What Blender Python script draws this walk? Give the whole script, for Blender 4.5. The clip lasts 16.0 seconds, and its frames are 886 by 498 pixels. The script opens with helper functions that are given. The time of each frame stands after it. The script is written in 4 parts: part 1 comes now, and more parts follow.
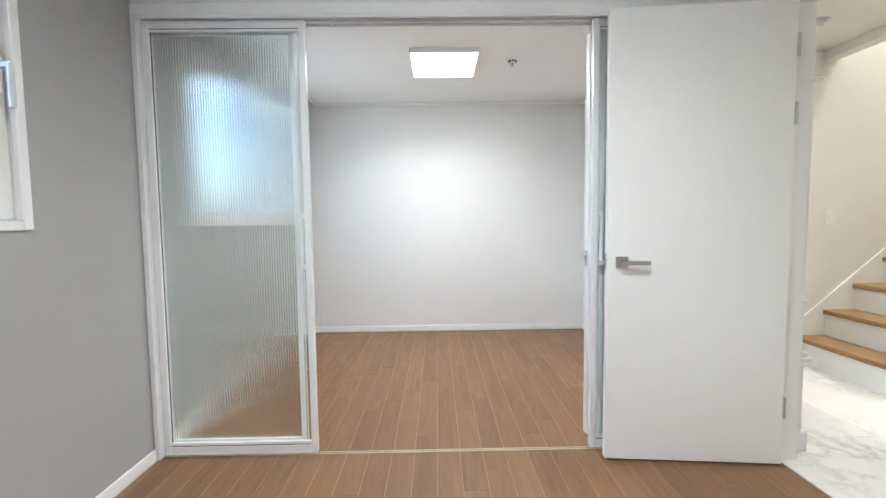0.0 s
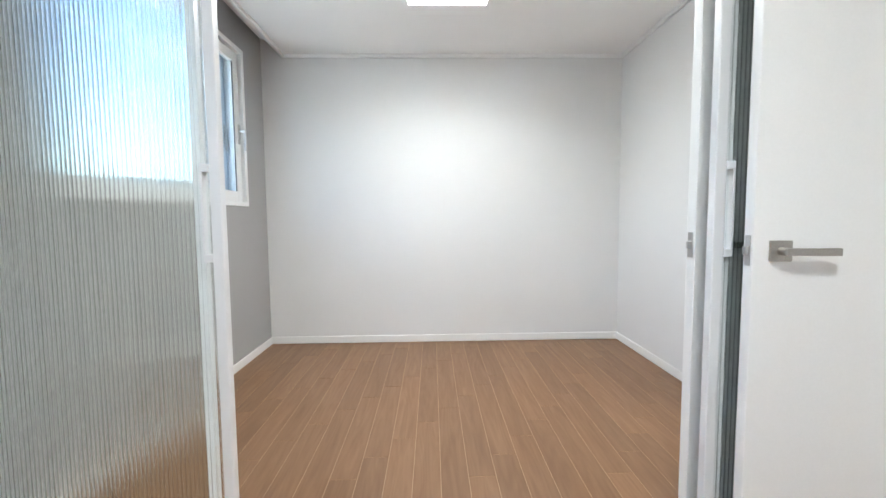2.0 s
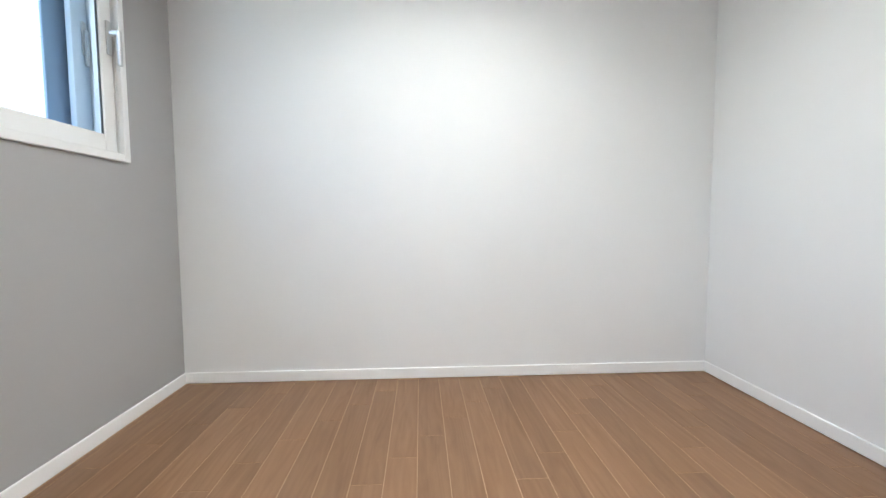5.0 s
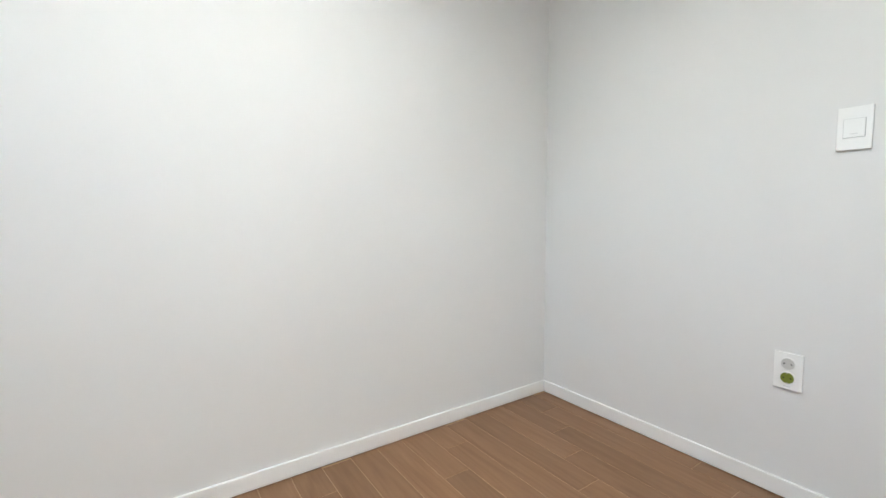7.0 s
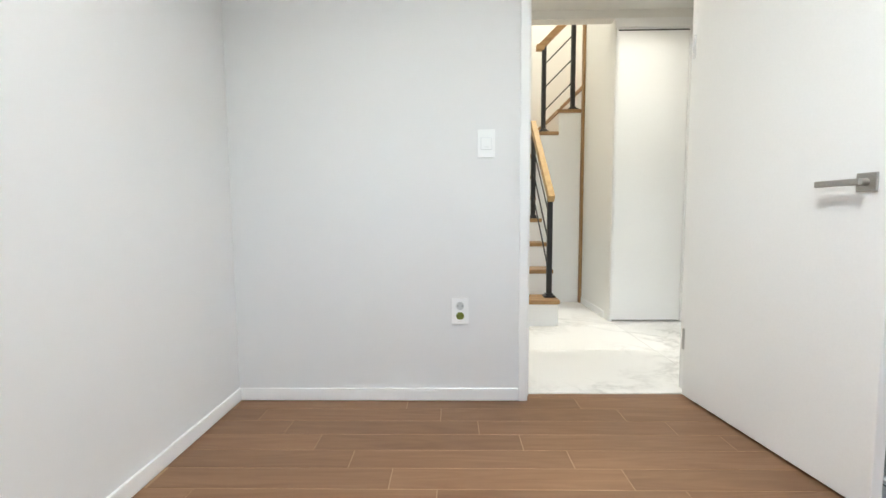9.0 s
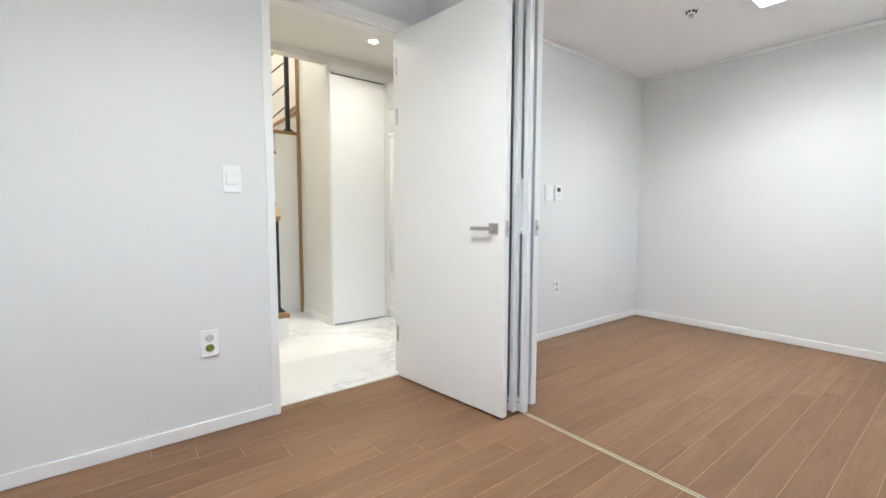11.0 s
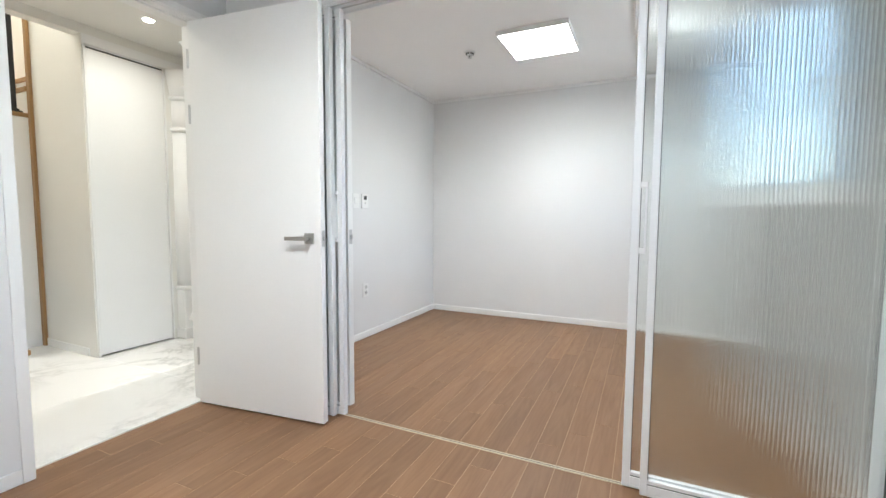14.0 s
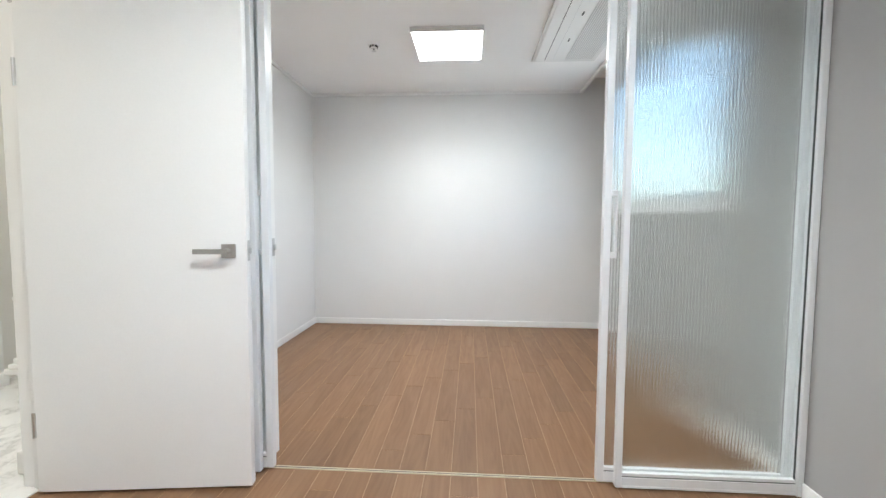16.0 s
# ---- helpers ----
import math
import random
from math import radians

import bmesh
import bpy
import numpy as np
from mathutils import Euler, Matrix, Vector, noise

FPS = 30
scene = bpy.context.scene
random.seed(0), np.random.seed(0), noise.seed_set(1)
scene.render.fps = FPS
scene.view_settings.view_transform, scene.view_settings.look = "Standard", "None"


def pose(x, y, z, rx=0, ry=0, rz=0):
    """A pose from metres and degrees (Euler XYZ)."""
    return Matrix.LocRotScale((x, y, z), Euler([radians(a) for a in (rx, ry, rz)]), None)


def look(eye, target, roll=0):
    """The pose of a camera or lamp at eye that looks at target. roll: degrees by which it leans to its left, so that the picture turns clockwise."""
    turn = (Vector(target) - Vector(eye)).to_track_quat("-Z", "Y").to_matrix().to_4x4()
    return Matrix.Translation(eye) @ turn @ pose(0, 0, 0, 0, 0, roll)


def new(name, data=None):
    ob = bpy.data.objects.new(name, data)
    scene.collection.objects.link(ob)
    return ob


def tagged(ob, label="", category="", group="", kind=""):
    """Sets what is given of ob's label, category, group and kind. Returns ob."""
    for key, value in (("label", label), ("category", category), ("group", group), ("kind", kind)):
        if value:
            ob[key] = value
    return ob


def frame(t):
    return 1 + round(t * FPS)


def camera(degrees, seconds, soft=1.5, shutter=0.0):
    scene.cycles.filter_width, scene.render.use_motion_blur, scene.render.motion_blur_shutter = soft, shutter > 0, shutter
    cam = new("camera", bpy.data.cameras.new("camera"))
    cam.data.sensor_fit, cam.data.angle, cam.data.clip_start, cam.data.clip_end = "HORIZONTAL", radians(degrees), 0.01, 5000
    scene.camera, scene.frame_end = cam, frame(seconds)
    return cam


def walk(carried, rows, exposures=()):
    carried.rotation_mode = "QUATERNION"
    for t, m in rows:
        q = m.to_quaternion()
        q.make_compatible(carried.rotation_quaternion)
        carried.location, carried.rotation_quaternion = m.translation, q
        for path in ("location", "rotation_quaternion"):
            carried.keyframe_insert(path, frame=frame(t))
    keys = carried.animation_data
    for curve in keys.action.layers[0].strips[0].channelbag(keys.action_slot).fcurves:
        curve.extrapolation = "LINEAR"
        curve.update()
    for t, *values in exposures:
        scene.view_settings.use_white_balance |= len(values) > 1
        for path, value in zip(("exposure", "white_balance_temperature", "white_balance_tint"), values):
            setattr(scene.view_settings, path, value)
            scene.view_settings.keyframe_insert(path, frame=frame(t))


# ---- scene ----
cam = camera(92.5, 16.0)
PATH = [
    (0, (0.53, 2.264, 1.162), (0.558, 4.259, 1.031), -0.7),
    (0.5, (0.518, 2.415, 1.128), (0.563, 4.41, 0.995), -0.5),
    (1, (0.513, 2.623, 1.096), (0.565, 4.618, 0.962), -0.5),
    (1.5, (0.515, 2.867, 1.059), (0.562, 4.861, 0.92), -0.4),
    (2, (0.493, 3.153, 1.053), (0.544, 5.147, 0.906), -0.5),
    (2.5, (0.501, 3.438, 1.018), (0.564, 5.432, 0.871), -0.5),
    (3, (0.475, 3.73, 1.007), (0.565, 5.723, 0.856), -0.4),
    (3.2, (0.48, 3.829, 0.996), (0.56, 5.822, 0.844), -0.3),
    (5.3, (0.393, 4.465, 0.884), (0.512, 6.457, 0.749), -0.3),
    (5.5, (0.366, 4.544, 0.904), (0.587, 6.527, 0.757), -0.1),
    (6, (0.38, 4.783, 0.916), (0.836, 6.725, 0.761), -0.2),
    (6.5, (0.394, 4.975, 0.938), (1.090, 6.844, 0.787), -0.4),
    (7, (0.373, 5.183, 0.942), (1.501, 6.827, 0.786), -0.2),
    (7.5, (0.371, 5.341, 0.908), (1.881, 6.643, 0.752), -0.5),
    (8, (0.287, 5.482, 0.887), (2.045, 6.424, 0.733), -0.4),
    (8.5, (0.182, 5.613, 0.881), (2.106, 6.135, 0.726), -0.5),
    (9, (0.135, 5.701, 0.876), (2.128, 5.739, 0.714), -0.4),
    (9.5, (0.122, 5.784, 0.899), (2.061, 5.32, 0.736), -0.2),
    (10, (0.074, 5.839, 0.933), (1.836, 4.906, 0.769), -0.0),
    (10.2, (0.05, 5.858, 0.949), (1.734, 4.792, 0.783), -0.0),
    (12.3, (-0.386, 6.186, 1.109), (1.143, 4.906, 0.954), 0.1),
    (12.5, (-0.397, 6.178, 1.11), (1.134, 4.9, 0.956), -0.1),
    (13, (-0.349, 6.148, 1.078), (1.155, 4.839, 0.927), -0.1),
    (13.5, (-0.22, 6.127, 1.064), (1.035, 4.577, 0.914), 0.2),
    (14, (-0.128, 6.137, 1.066), (0.725, 4.334, 0.92), 0.3),
    (14.5, (-0.023, 6.098, 1.049), (0.556, 4.189, 0.905), 0.6),
    (15, (0.113, 6.046, 1.046), (0.429, 4.076, 0.905), 0.4),
    (15.5, (0.289, 6.063, 1.073), (0.485, 4.078, 0.938), 0.3),
    (16, (0.448, 6.094, 1.076), (0.574, 4.102, 0.949), 0.3),
]
walk(cam, [(t, look(eye, target, roll)) for t, eye, target, roll in PATH], [(0, 2.86, 6500, 10), (5, 2.86, 6530, 10), (6, 2.8, 6680, 9), (7, 2.75, 6700, 9), (8, 2.79, 6760, 9), (9, 2.85, 6620, 9), (10, 2.85, 6550, 10), (12, 2.86, 6500, 10), (16, 2.86, 6500, 10)])

SKY, LAMP, PANEL, DOWN, BEAM, RIB_ROUGH = 0.15, 3.4, 2.5, 9.5, 0.8, 0.06
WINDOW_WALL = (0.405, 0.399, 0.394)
FLOOR_DARK, FLOOR_LIGHT = (0.188, 0.096, 0.047), (0.29, 0.166, 0.091)


# ---- light ----
world = bpy.data.worlds.new("sky")
scene.world = world
world.use_nodes = True
wn = world.node_tree
sky = wn.nodes.new("ShaderNodeTexSky")
sky.sky_type, sky.sun_disc = "NISHITA", False
sky.dust_density, sky.air_density = 3.5, 1.15
sky.sun_elevation, sky.sun_rotation = radians(47), radians(133)
wn.links.new(sky.outputs[0], wn.nodes["Background"].inputs[0])
wn.nodes["Background"].inputs[1].default_value = SKY
sun_data = bpy.data.lights.new("sun", "SUN")
sun_data.energy, sun_data.angle, sun_data.color = 5.0, radians(0.6), (1, 0.96, 0.9)
sun = new("sun", sun_data)
sun.matrix_world = look((6.5, -6, 9.5), (0, 0, 0))


# ---- materials ----
def nodes_of(name):
    m = bpy.data.materials.new(name)
    m.use_nodes = True
    t = m.node_tree
    return m, t, t.nodes["Principled BSDF"]


def plain(name, rgb, rough=0.5, metal=0.0, scale=60.0, vary=0.05, bump=0.0, big=1.2, spec=0.5):
    """A surface with fine grain and faint larger stains."""
    m, t, b = nodes_of(name)
    b.inputs["Roughness"].default_value, b.inputs["Metallic"].default_value = rough, metal
    b.inputs["Specular IOR Level"].default_value = spec
    tc = t.nodes.new("ShaderNodeTexCoord")
    n1, n2 = t.nodes.new("ShaderNodeTexNoise"), t.nodes.new("ShaderNodeTexNoise")
    n1.inputs["Scale"].default_value, n2.inputs["Scale"].default_value = scale, big
    n1.inputs["Detail"].default_value, n2.inputs["Detail"].default_value = 3, 2
    add = t.nodes.new("ShaderNodeMath")
    add.operation = "ADD"
    ramp = t.nodes.new("ShaderNodeMapRange")
    ramp.inputs[1].default_value, ramp.inputs[2].default_value = 0.6, 1.4
    ramp.inputs[3].default_value, ramp.inputs[4].default_value = 1 - vary, 1 + vary
    mul = t.nodes.new("ShaderNodeMix")
    mul.data_type, mul.blend_type = "RGBA", "MULTIPLY"
    mul.inputs[0].default_value = 1
    mul.inputs[6].default_value = (*rgb, 1)
    for n in (n1, n2):
        t.links.new(tc.outputs["Object"], n.inputs["Vector"])
    t.links.new(n1.outputs[0], add.inputs[0])
    t.links.new(n2.outputs[0], add.inputs[1])
    t.links.new(add.outputs[0], ramp.inputs[0])
    t.links.new(ramp.outputs[0], mul.inputs[7])
    t.links.new(mul.outputs[2], b.inputs["Base Color"])
    if bump:
        bp = t.nodes.new("ShaderNodeBump")
        bp.inputs["Strength"].default_value, bp.inputs["Distance"].default_value = bump, 0.002
        t.links.new(n1.outputs[0], bp.inputs["Height"])
        t.links.new(bp.outputs[0], b.inputs["Normal"])
    return m


def wallpaper(name, rgb):
    """Silk wallpaper: a fine woven relief of crossed threads with faint unevenness."""
    m, t, b = nodes_of(name)
    b.inputs["Roughness"].default_value = 0.88
    b.inputs["Specular IOR Level"].default_value = 0.15
    tc = t.nodes.new("ShaderNodeTexCoord")
    hs = []
    for sc in ((900, 900, 90), (90, 90, 900), (2.0, 2.0, 1.4)):
        mp, n = t.nodes.new("ShaderNodeMapping"), t.nodes.new("ShaderNodeTexNoise")
        mp.inputs["Scale"].default_value = sc
        n.inputs["Scale"].default_value, n.inputs["Detail"].default_value = 1.0, 2
        t.links.new(tc.outputs["Object"], mp.inputs[0])
        t.links.new(mp.outputs[0], n.inputs["Vector"])
        hs.append(n)
    add = t.nodes.new("ShaderNodeMath")
    add.operation = "ADD"
    t.links.new(hs[0].outputs[0], add.inputs[0])
    t.links.new(hs[1].outputs[0], add.inputs[1])
    bp = t.nodes.new("ShaderNodeBump")
    bp.inputs["Strength"].default_value, bp.inputs["Distance"].default_value = 0.1, 0.0006
    t.links.new(add.outputs[0], bp.inputs["Height"])
    t.links.new(bp.outputs[0], b.inputs["Normal"])
    mix = t.nodes.new("ShaderNodeMix")
    mix.data_type = "RGBA"
    mix.inputs[6].default_value = (*[c * 0.97 for c in rgb], 1)
    mix.inputs[7].default_value = (*[min(1, c * 1.03) for c in rgb], 1)
    t.links.new(hs[2].outputs[0], mix.inputs[0])
    t.links.new(mix.outputs[2], b.inputs["Base Color"])
    return m


def oak(name, dark, light, rough=0.38, along=1, tone=0.11):
    """Plank wood: long grain streaks, cathedral figure, a tone of its own for every piece."""
    m, t, b = nodes_of(name)
    L = t.links.new
    b.inputs["Specular IOR Level"].default_value = 0.32
    tc, info = t.nodes.new("ShaderNodeTexCoord"), t.nodes.new("ShaderNodeObjectInfo")
    off = t.nodes.new("ShaderNodeVectorMath")
    off.operation = "MULTIPLY_ADD"
    comb = t.nodes.new("ShaderNodeCombineXYZ")
    for k in range(3):
        L(info.outputs["Random"], comb.inputs[k])
    off.inputs[1].default_value = (37.0, 91.0, 13.0)
    L(comb.outputs[0], off.inputs[0])
    L(tc.outputs["Object"], off.inputs[2])
    mp = t.nodes.new("ShaderNodeMapping")
    s = [1.0, 1.0, 1.0]
    s[along] = 0.085
    mp.inputs["Scale"].default_value = s
    L(off.outputs[0], mp.inputs[0])
    fine, mid, fig = t.nodes.new("ShaderNodeTexNoise"), t.nodes.new("ShaderNodeTexNoise"), t.nodes.new("ShaderNodeTexNoise")
    fine.inputs["Scale"].default_value, fine.inputs["Detail"].default_value = 420, 4
    mid.inputs["Scale"].default_value, mid.inputs["Detail"].default_value = 20, 5
    mid.inputs["Distortion"].default_value = 1.2
    fig.inputs["Scale"].default_value, fig.inputs["Detail"].default_value = 9, 2
    for n in (fine, mid, fig):
        L(mp.outputs[0], n.inputs["Vector"])
    rings = t.nodes.new("ShaderNodeMath")
    rings.operation = "PINGPONG"
    rings.inputs[1].default_value = 0.5
    up = t.nodes.new("ShaderNodeMath")
    up.operation = "MULTIPLY"
    up.inputs[1].default_value = 13.0
    L(fig.outputs[0], up.inputs[0])
    L(up.outputs[0], rings.inputs[0])
    w1, w2 = t.nodes.new("ShaderNodeMath"), t.nodes.new("ShaderNodeMath")
    w1.operation = w2.operation = "MULTIPLY_ADD"
    w1.inputs[1].default_value, w2.inputs[1].default_value = 0.62, 0.2
    L(mid.outputs[0], w1.inputs[0])
    L(rings.outputs[0], w2.inputs[0])
    fs = t.nodes.new("ShaderNodeMath")
    fs.operation = "MULTIPLY"
    fs.inputs[1].default_value = 0.12
    L(fine.outputs[0], fs.inputs[0])
    L(fs.outputs[0], w1.inputs[2])
    L(w1.outputs[0], w2.inputs[2])
    ramp = t.nodes.new("ShaderNodeValToRGB")
    ramp.color_ramp.elements[0].position, ramp.color_ramp.elements[1].position = 0.2, 0.72
    ramp.color_ramp.elements[0].color, ramp.color_ramp.elements[1].color = (*dark, 1), (*light, 1)
    L(w2.outputs[0], ramp.inputs[0])
    val = t.nodes.new("ShaderNodeMapRange")
    val.inputs[3].default_value, val.inputs[4].default_value = 1 - tone, 1 + tone
    L(info.outputs["Random"], val.inputs[0])
    mul = t.nodes.new("ShaderNodeMix")
    mul.data_type, mul.blend_type = "RGBA", "MULTIPLY"
    mul.inputs[0].default_value = 1
    L(ramp.outputs[0], mul.inputs[6])
    L(val.outputs[0], mul.inputs[7])
    L(mul.outputs[2], b.inputs["Base Color"])
    rr = t.nodes.new("ShaderNodeMapRange")
    rr.inputs[3].default_value, rr.inputs[4].default_value = rough + 0.08, rough - 0.05
    L(w2.outputs[0], rr.inputs[0])
    L(rr.outputs[0], b.inputs["Roughness"])
    bp = t.nodes.new("ShaderNodeBump")
    bp.inputs["Strength"].default_value, bp.inputs["Distance"].default_value = 0.12, 0.001
    L(w2.outputs[0], bp.inputs["Height"])
    L(bp.outputs[0], b.inputs["Normal"])
    return m


def marble(name):
    """Polished white porcelain with soft grey veins."""
    m, t, b = nodes_of(name)
    L = t.links.new
    b.inputs["Roughness"].default_value = 0.16
    geo = t.nodes.new("ShaderNodeNewGeometry")
    warp = t.nodes.new("ShaderNodeTexNoise")
    warp.inputs["Scale"].default_value, warp.inputs["Detail"].default_value = 1.3, 5
    L(geo.outputs["Position"], warp.inputs["Vector"])
    mixv = t.nodes.new("ShaderNodeVectorMath")
    mixv.operation = "MULTIPLY_ADD"
    mixv.inputs[1].default_value = (0.9, 0.9, 0.9)
    L(warp.outputs["Color"], mixv.inputs[0])
    L(geo.outputs["Position"], mixv.inputs[2])
    vein = t.nodes.new("ShaderNodeTexNoise")
    vein.inputs["Scale"].default_value, vein.inputs["Detail"].default_value = 1.7, 8
    vein.inputs["Roughness"].default_value = 0.62
    L(mixv.outputs[0], vein.inputs["Vector"])
    d = t.nodes.new("ShaderNodeMath")
    d.operation = "SUBTRACT"
    d.inputs[1].default_value = 0.5
    a = t.nodes.new("ShaderNodeMath")
    a.operation = "ABSOLUTE"
    L(vein.outputs[0], d.inputs[0])
    L(d.outputs[0], a.inputs[0])
    ramp = t.nodes.new("ShaderNodeValToRGB")
    e = ramp.color_ramp.elements
    e[0].position, e[0].color = 0.0, (0.6, 0.59, 0.575, 1)
    e[1].position, e[1].color = 0.055, (0.86, 0.85, 0.83, 1)
    x = ramp.color_ramp.elements.new(0.018)
    x.color = (0.74, 0.73, 0.71, 1)
    L(a.outputs[0], ramp.inputs[0])
    patch = t.nodes.new("ShaderNodeTexNoise")
    patch.inputs["Scale"].default_value = 1.1
    L(geo.outputs["Position"], patch.inputs["Vector"])
    pr = t.nodes.new("ShaderNodeMapRange")
    pr.inputs[1].default_value, pr.inputs[2].default_value = 0.45, 0.62
    L(patch.outputs[0], pr.inputs[0])
    mix = t.nodes.new("ShaderNodeMix")
    mix.data_type = "RGBA"
    mix.inputs[6].default_value = (0.86, 0.85, 0.83, 1)
    L(pr.outputs[0], mix.inputs[0])
    L(ramp.outputs[0], mix.inputs[7])
    L(mix.outputs[2], b.inputs["Base Color"])
    return m


def glass(name, tint=(1, 1, 1), rough=0.0, ior=1.48):
    m, t, b = nodes_of(name)
    b.inputs["Base Color"].default_value = (*tint, 1)
    b.inputs["Roughness"].default_value = rough
    b.inputs["IOR"].default_value = ior
    b.inputs["Transmission Weight"].default_value = 1.0
    return m


def thin_glass(name, tint):
    """A thin flat pane: straight through, with a mirror gloss that grows at a slant."""
    m, t, b = nodes_of(name)
    t.nodes.remove(b)
    see, gloss = t.nodes.new("ShaderNodeBsdfTransparent"), t.nodes.new("ShaderNodeBsdfGlossy")
    see.inputs[0].default_value = (*tint, 1)
    gloss.inputs["Roughness"].default_value = 0.0
    lw, mix = t.nodes.new("ShaderNodeLayerWeight"), t.nodes.new("ShaderNodeMixShader")
    steep, amount = t.nodes.new("ShaderNodeMath"), t.nodes.new("ShaderNodeMath")
    steep.operation, amount.operation = "POWER", "MULTIPLY_ADD"
    steep.inputs[1].default_value = 5.0
    amount.inputs[1].default_value, amount.inputs[2].default_value = 0.35, 0.02
    t.links.new(lw.outputs["Facing"], steep.inputs[0])
    t.links.new(steep.outputs[0], amount.inputs[0])
    t.links.new(amount.outputs[0], mix.inputs[0])
    t.links.new(see.outputs[0], mix.inputs[1])
    t.links.new(gloss.outputs[0], mix.inputs[2])
    t.links.new(mix.outputs[0], t.nodes["Material Output"].inputs[0])
    return m


def glowing(name, rgb, strength):
    m, t, b = nodes_of(name)
    b.inputs["Base Color"].default_value = (0.8, 0.8, 0.8, 1)
    b.inputs["Emission Color"].default_value = (*rgb, 1)
    b.inputs["Emission Strength"].default_value = strength
    return m


M_wall = wallpaper("light_grey_wallpaper", (0.775, 0.772, 0.767))
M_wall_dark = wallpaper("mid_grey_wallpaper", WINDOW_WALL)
M_ceil = wallpaper("white_ceiling_paper", (0.89, 0.885, 0.88))
M_hall = plain("warm_white_paint", (0.83, 0.82, 0.785), 0.6, bump=0.08, scale=180, vary=0.02)
M_white = plain("white_lacquer", (0.88, 0.88, 0.87), 0.42, scale=140, vary=0.02, bump=0.05)
M_trim = plain("white_film_trim", (0.88, 0.88, 0.87), 0.4, scale=200, vary=0.02)
M_alu = plain("white_powder_coated_aluminium", (0.82, 0.83, 0.84), 0.32, scale=400, vary=0.015, bump=0.03)
M_pvc = plain("white_pvc", (0.83, 0.83, 0.82), 0.3, scale=200, vary=0.015)
# White outer PVC with the blue of skylit shade put into its colour.
M_pvc_skylit = plain("skylight_blue_pvc", (0.66, 0.74, 0.82), 0.35, scale=200, vary=0.02)
# Dark blue here paints the shade lying on the outermost rails.
M_screen_shade = plain("blue_shade_aluminium", (0.27, 0.37, 0.50), 0.4, scale=200, vary=0.03)
M_floor = oak("brown_oak_plank", FLOOR_DARK, FLOOR_LIGHT, 0.40)
M_joint = plain("pale_floor_joint", (0.43, 0.28, 0.165), 0.6, scale=90, vary=0.1)
M_oak = oak("oiled_oak", (0.28, 0.155, 0.065), (0.50, 0.31, 0.15), 0.4, along=1, tone=0.08)
M_oak_x = oak("oiled_oak_rail", (0.42, 0.26, 0.10), (0.64, 0.45, 0.22), 0.38, along=0, tone=0.08)
M_oak_z = oak("oiled_oak_upright", (0.28, 0.155, 0.065), (0.50, 0.31, 0.15), 0.4, along=2, tone=0.05)
M_marble = marble("white_veined_porcelain")
M_grout = plain("pale_grout", (0.62, 0.60, 0.57), 0.8, scale=300, vary=0.08)
M_rib = glass("reeded_glass", (0.952, 0.985, 0.977), RIB_ROUGH)
M_pane = thin_glass("blue_tinted_double_glazing", (0.895, 0.95, 0.98))
M_nickel = plain("brushed_nickel", (0.46, 0.44, 0.41), 0.36, 1.0, scale=240, vary=0.12, bump=0.05)
M_steel = plain("satin_steel", (0.58, 0.58, 0.58), 0.33, 1.0, scale=240, vary=0.06)
# Paints shade inside holes and gaps; also the sprinkler bulb's own dark.
M_dark = plain("hole_shade_and_bulb_dark", (0.03, 0.03, 0.03), 0.6)
M_gasket = plain("dark_rubber_gasket", (0.06, 0.07, 0.07), 0.7)
M_black = plain("black_painted_steel", (0.016, 0.015, 0.016), 0.42, scale=160, vary=0.2, bump=0.05)
M_plate = plain("white_glossy_plastic", (0.91, 0.91, 0.90), 0.24, scale=300, vary=0.01)
M_plate_grey = plain("grey_plastic", (0.52, 0.52, 0.52), 0.3, scale=300, vary=0.02)
M_green = plain("olive_green_plastic", (0.19, 0.23, 0.04), 0.4, scale=120, vary=0.12)
# White socket plastic, greyed so its colour carries the recess shade.
M_well_shade = plain("well_shade_plastic", (0.60, 0.60, 0.585), 0.35, scale=300, vary=0.02)
M_lcd = plain("dark_lcd", (0.09, 0.10, 0.10), 0.12)
M_lamp = glowing("led_diffuser", (0.935, 0.99, 1.0), LAMP)
M_down = glowing("downlight_glow", (1.0, 0.90, 0.74), DOWN)
M_cream = plain("cream_metal_strip", (0.62, 0.56, 0.42), 0.35, 0.3, scale=200, vary=0.06)
M_greydoor = plain("grey_green_film", (0.20, 0.21, 0.19), 0.4, scale=40, vary=0.05)
M_facade = plain("pale_render", (0.62, 0.62, 0.63), 0.85, scale=30, vary=0.06, bump=0.2)
M_stone = plain("pale_rough_stone", (0.74, 0.73, 0.74), 0.85, scale=35, vary=0.1, bump=0.3)
M_ground = plain("grey_paving", (0.22, 0.22, 0.21), 0.85, scale=8, vary=0.15, bump=0.2)


# ---- building blocks ----
def link_mesh(name, bm, mat, parent=None, label="", smooth=False):
    me = bpy.data.meshes.new(name)
    bmesh.ops.recalc_face_normals(bm, faces=bm.faces[:])
    bm.to_mesh(me)
    bm.free()
    me.materials.append(mat)
    if smooth:
        for p in me.polygons:
            p.use_smooth = True
    ob = new(name, me)
    if parent is not None:
        ob.parent = parent
    if label:
        ob["label"] = label
    return ob


def part(name, bm, mat, parent, label="", smooth=False):
    return link_mesh(name, bm, mat, parent, label, smooth)


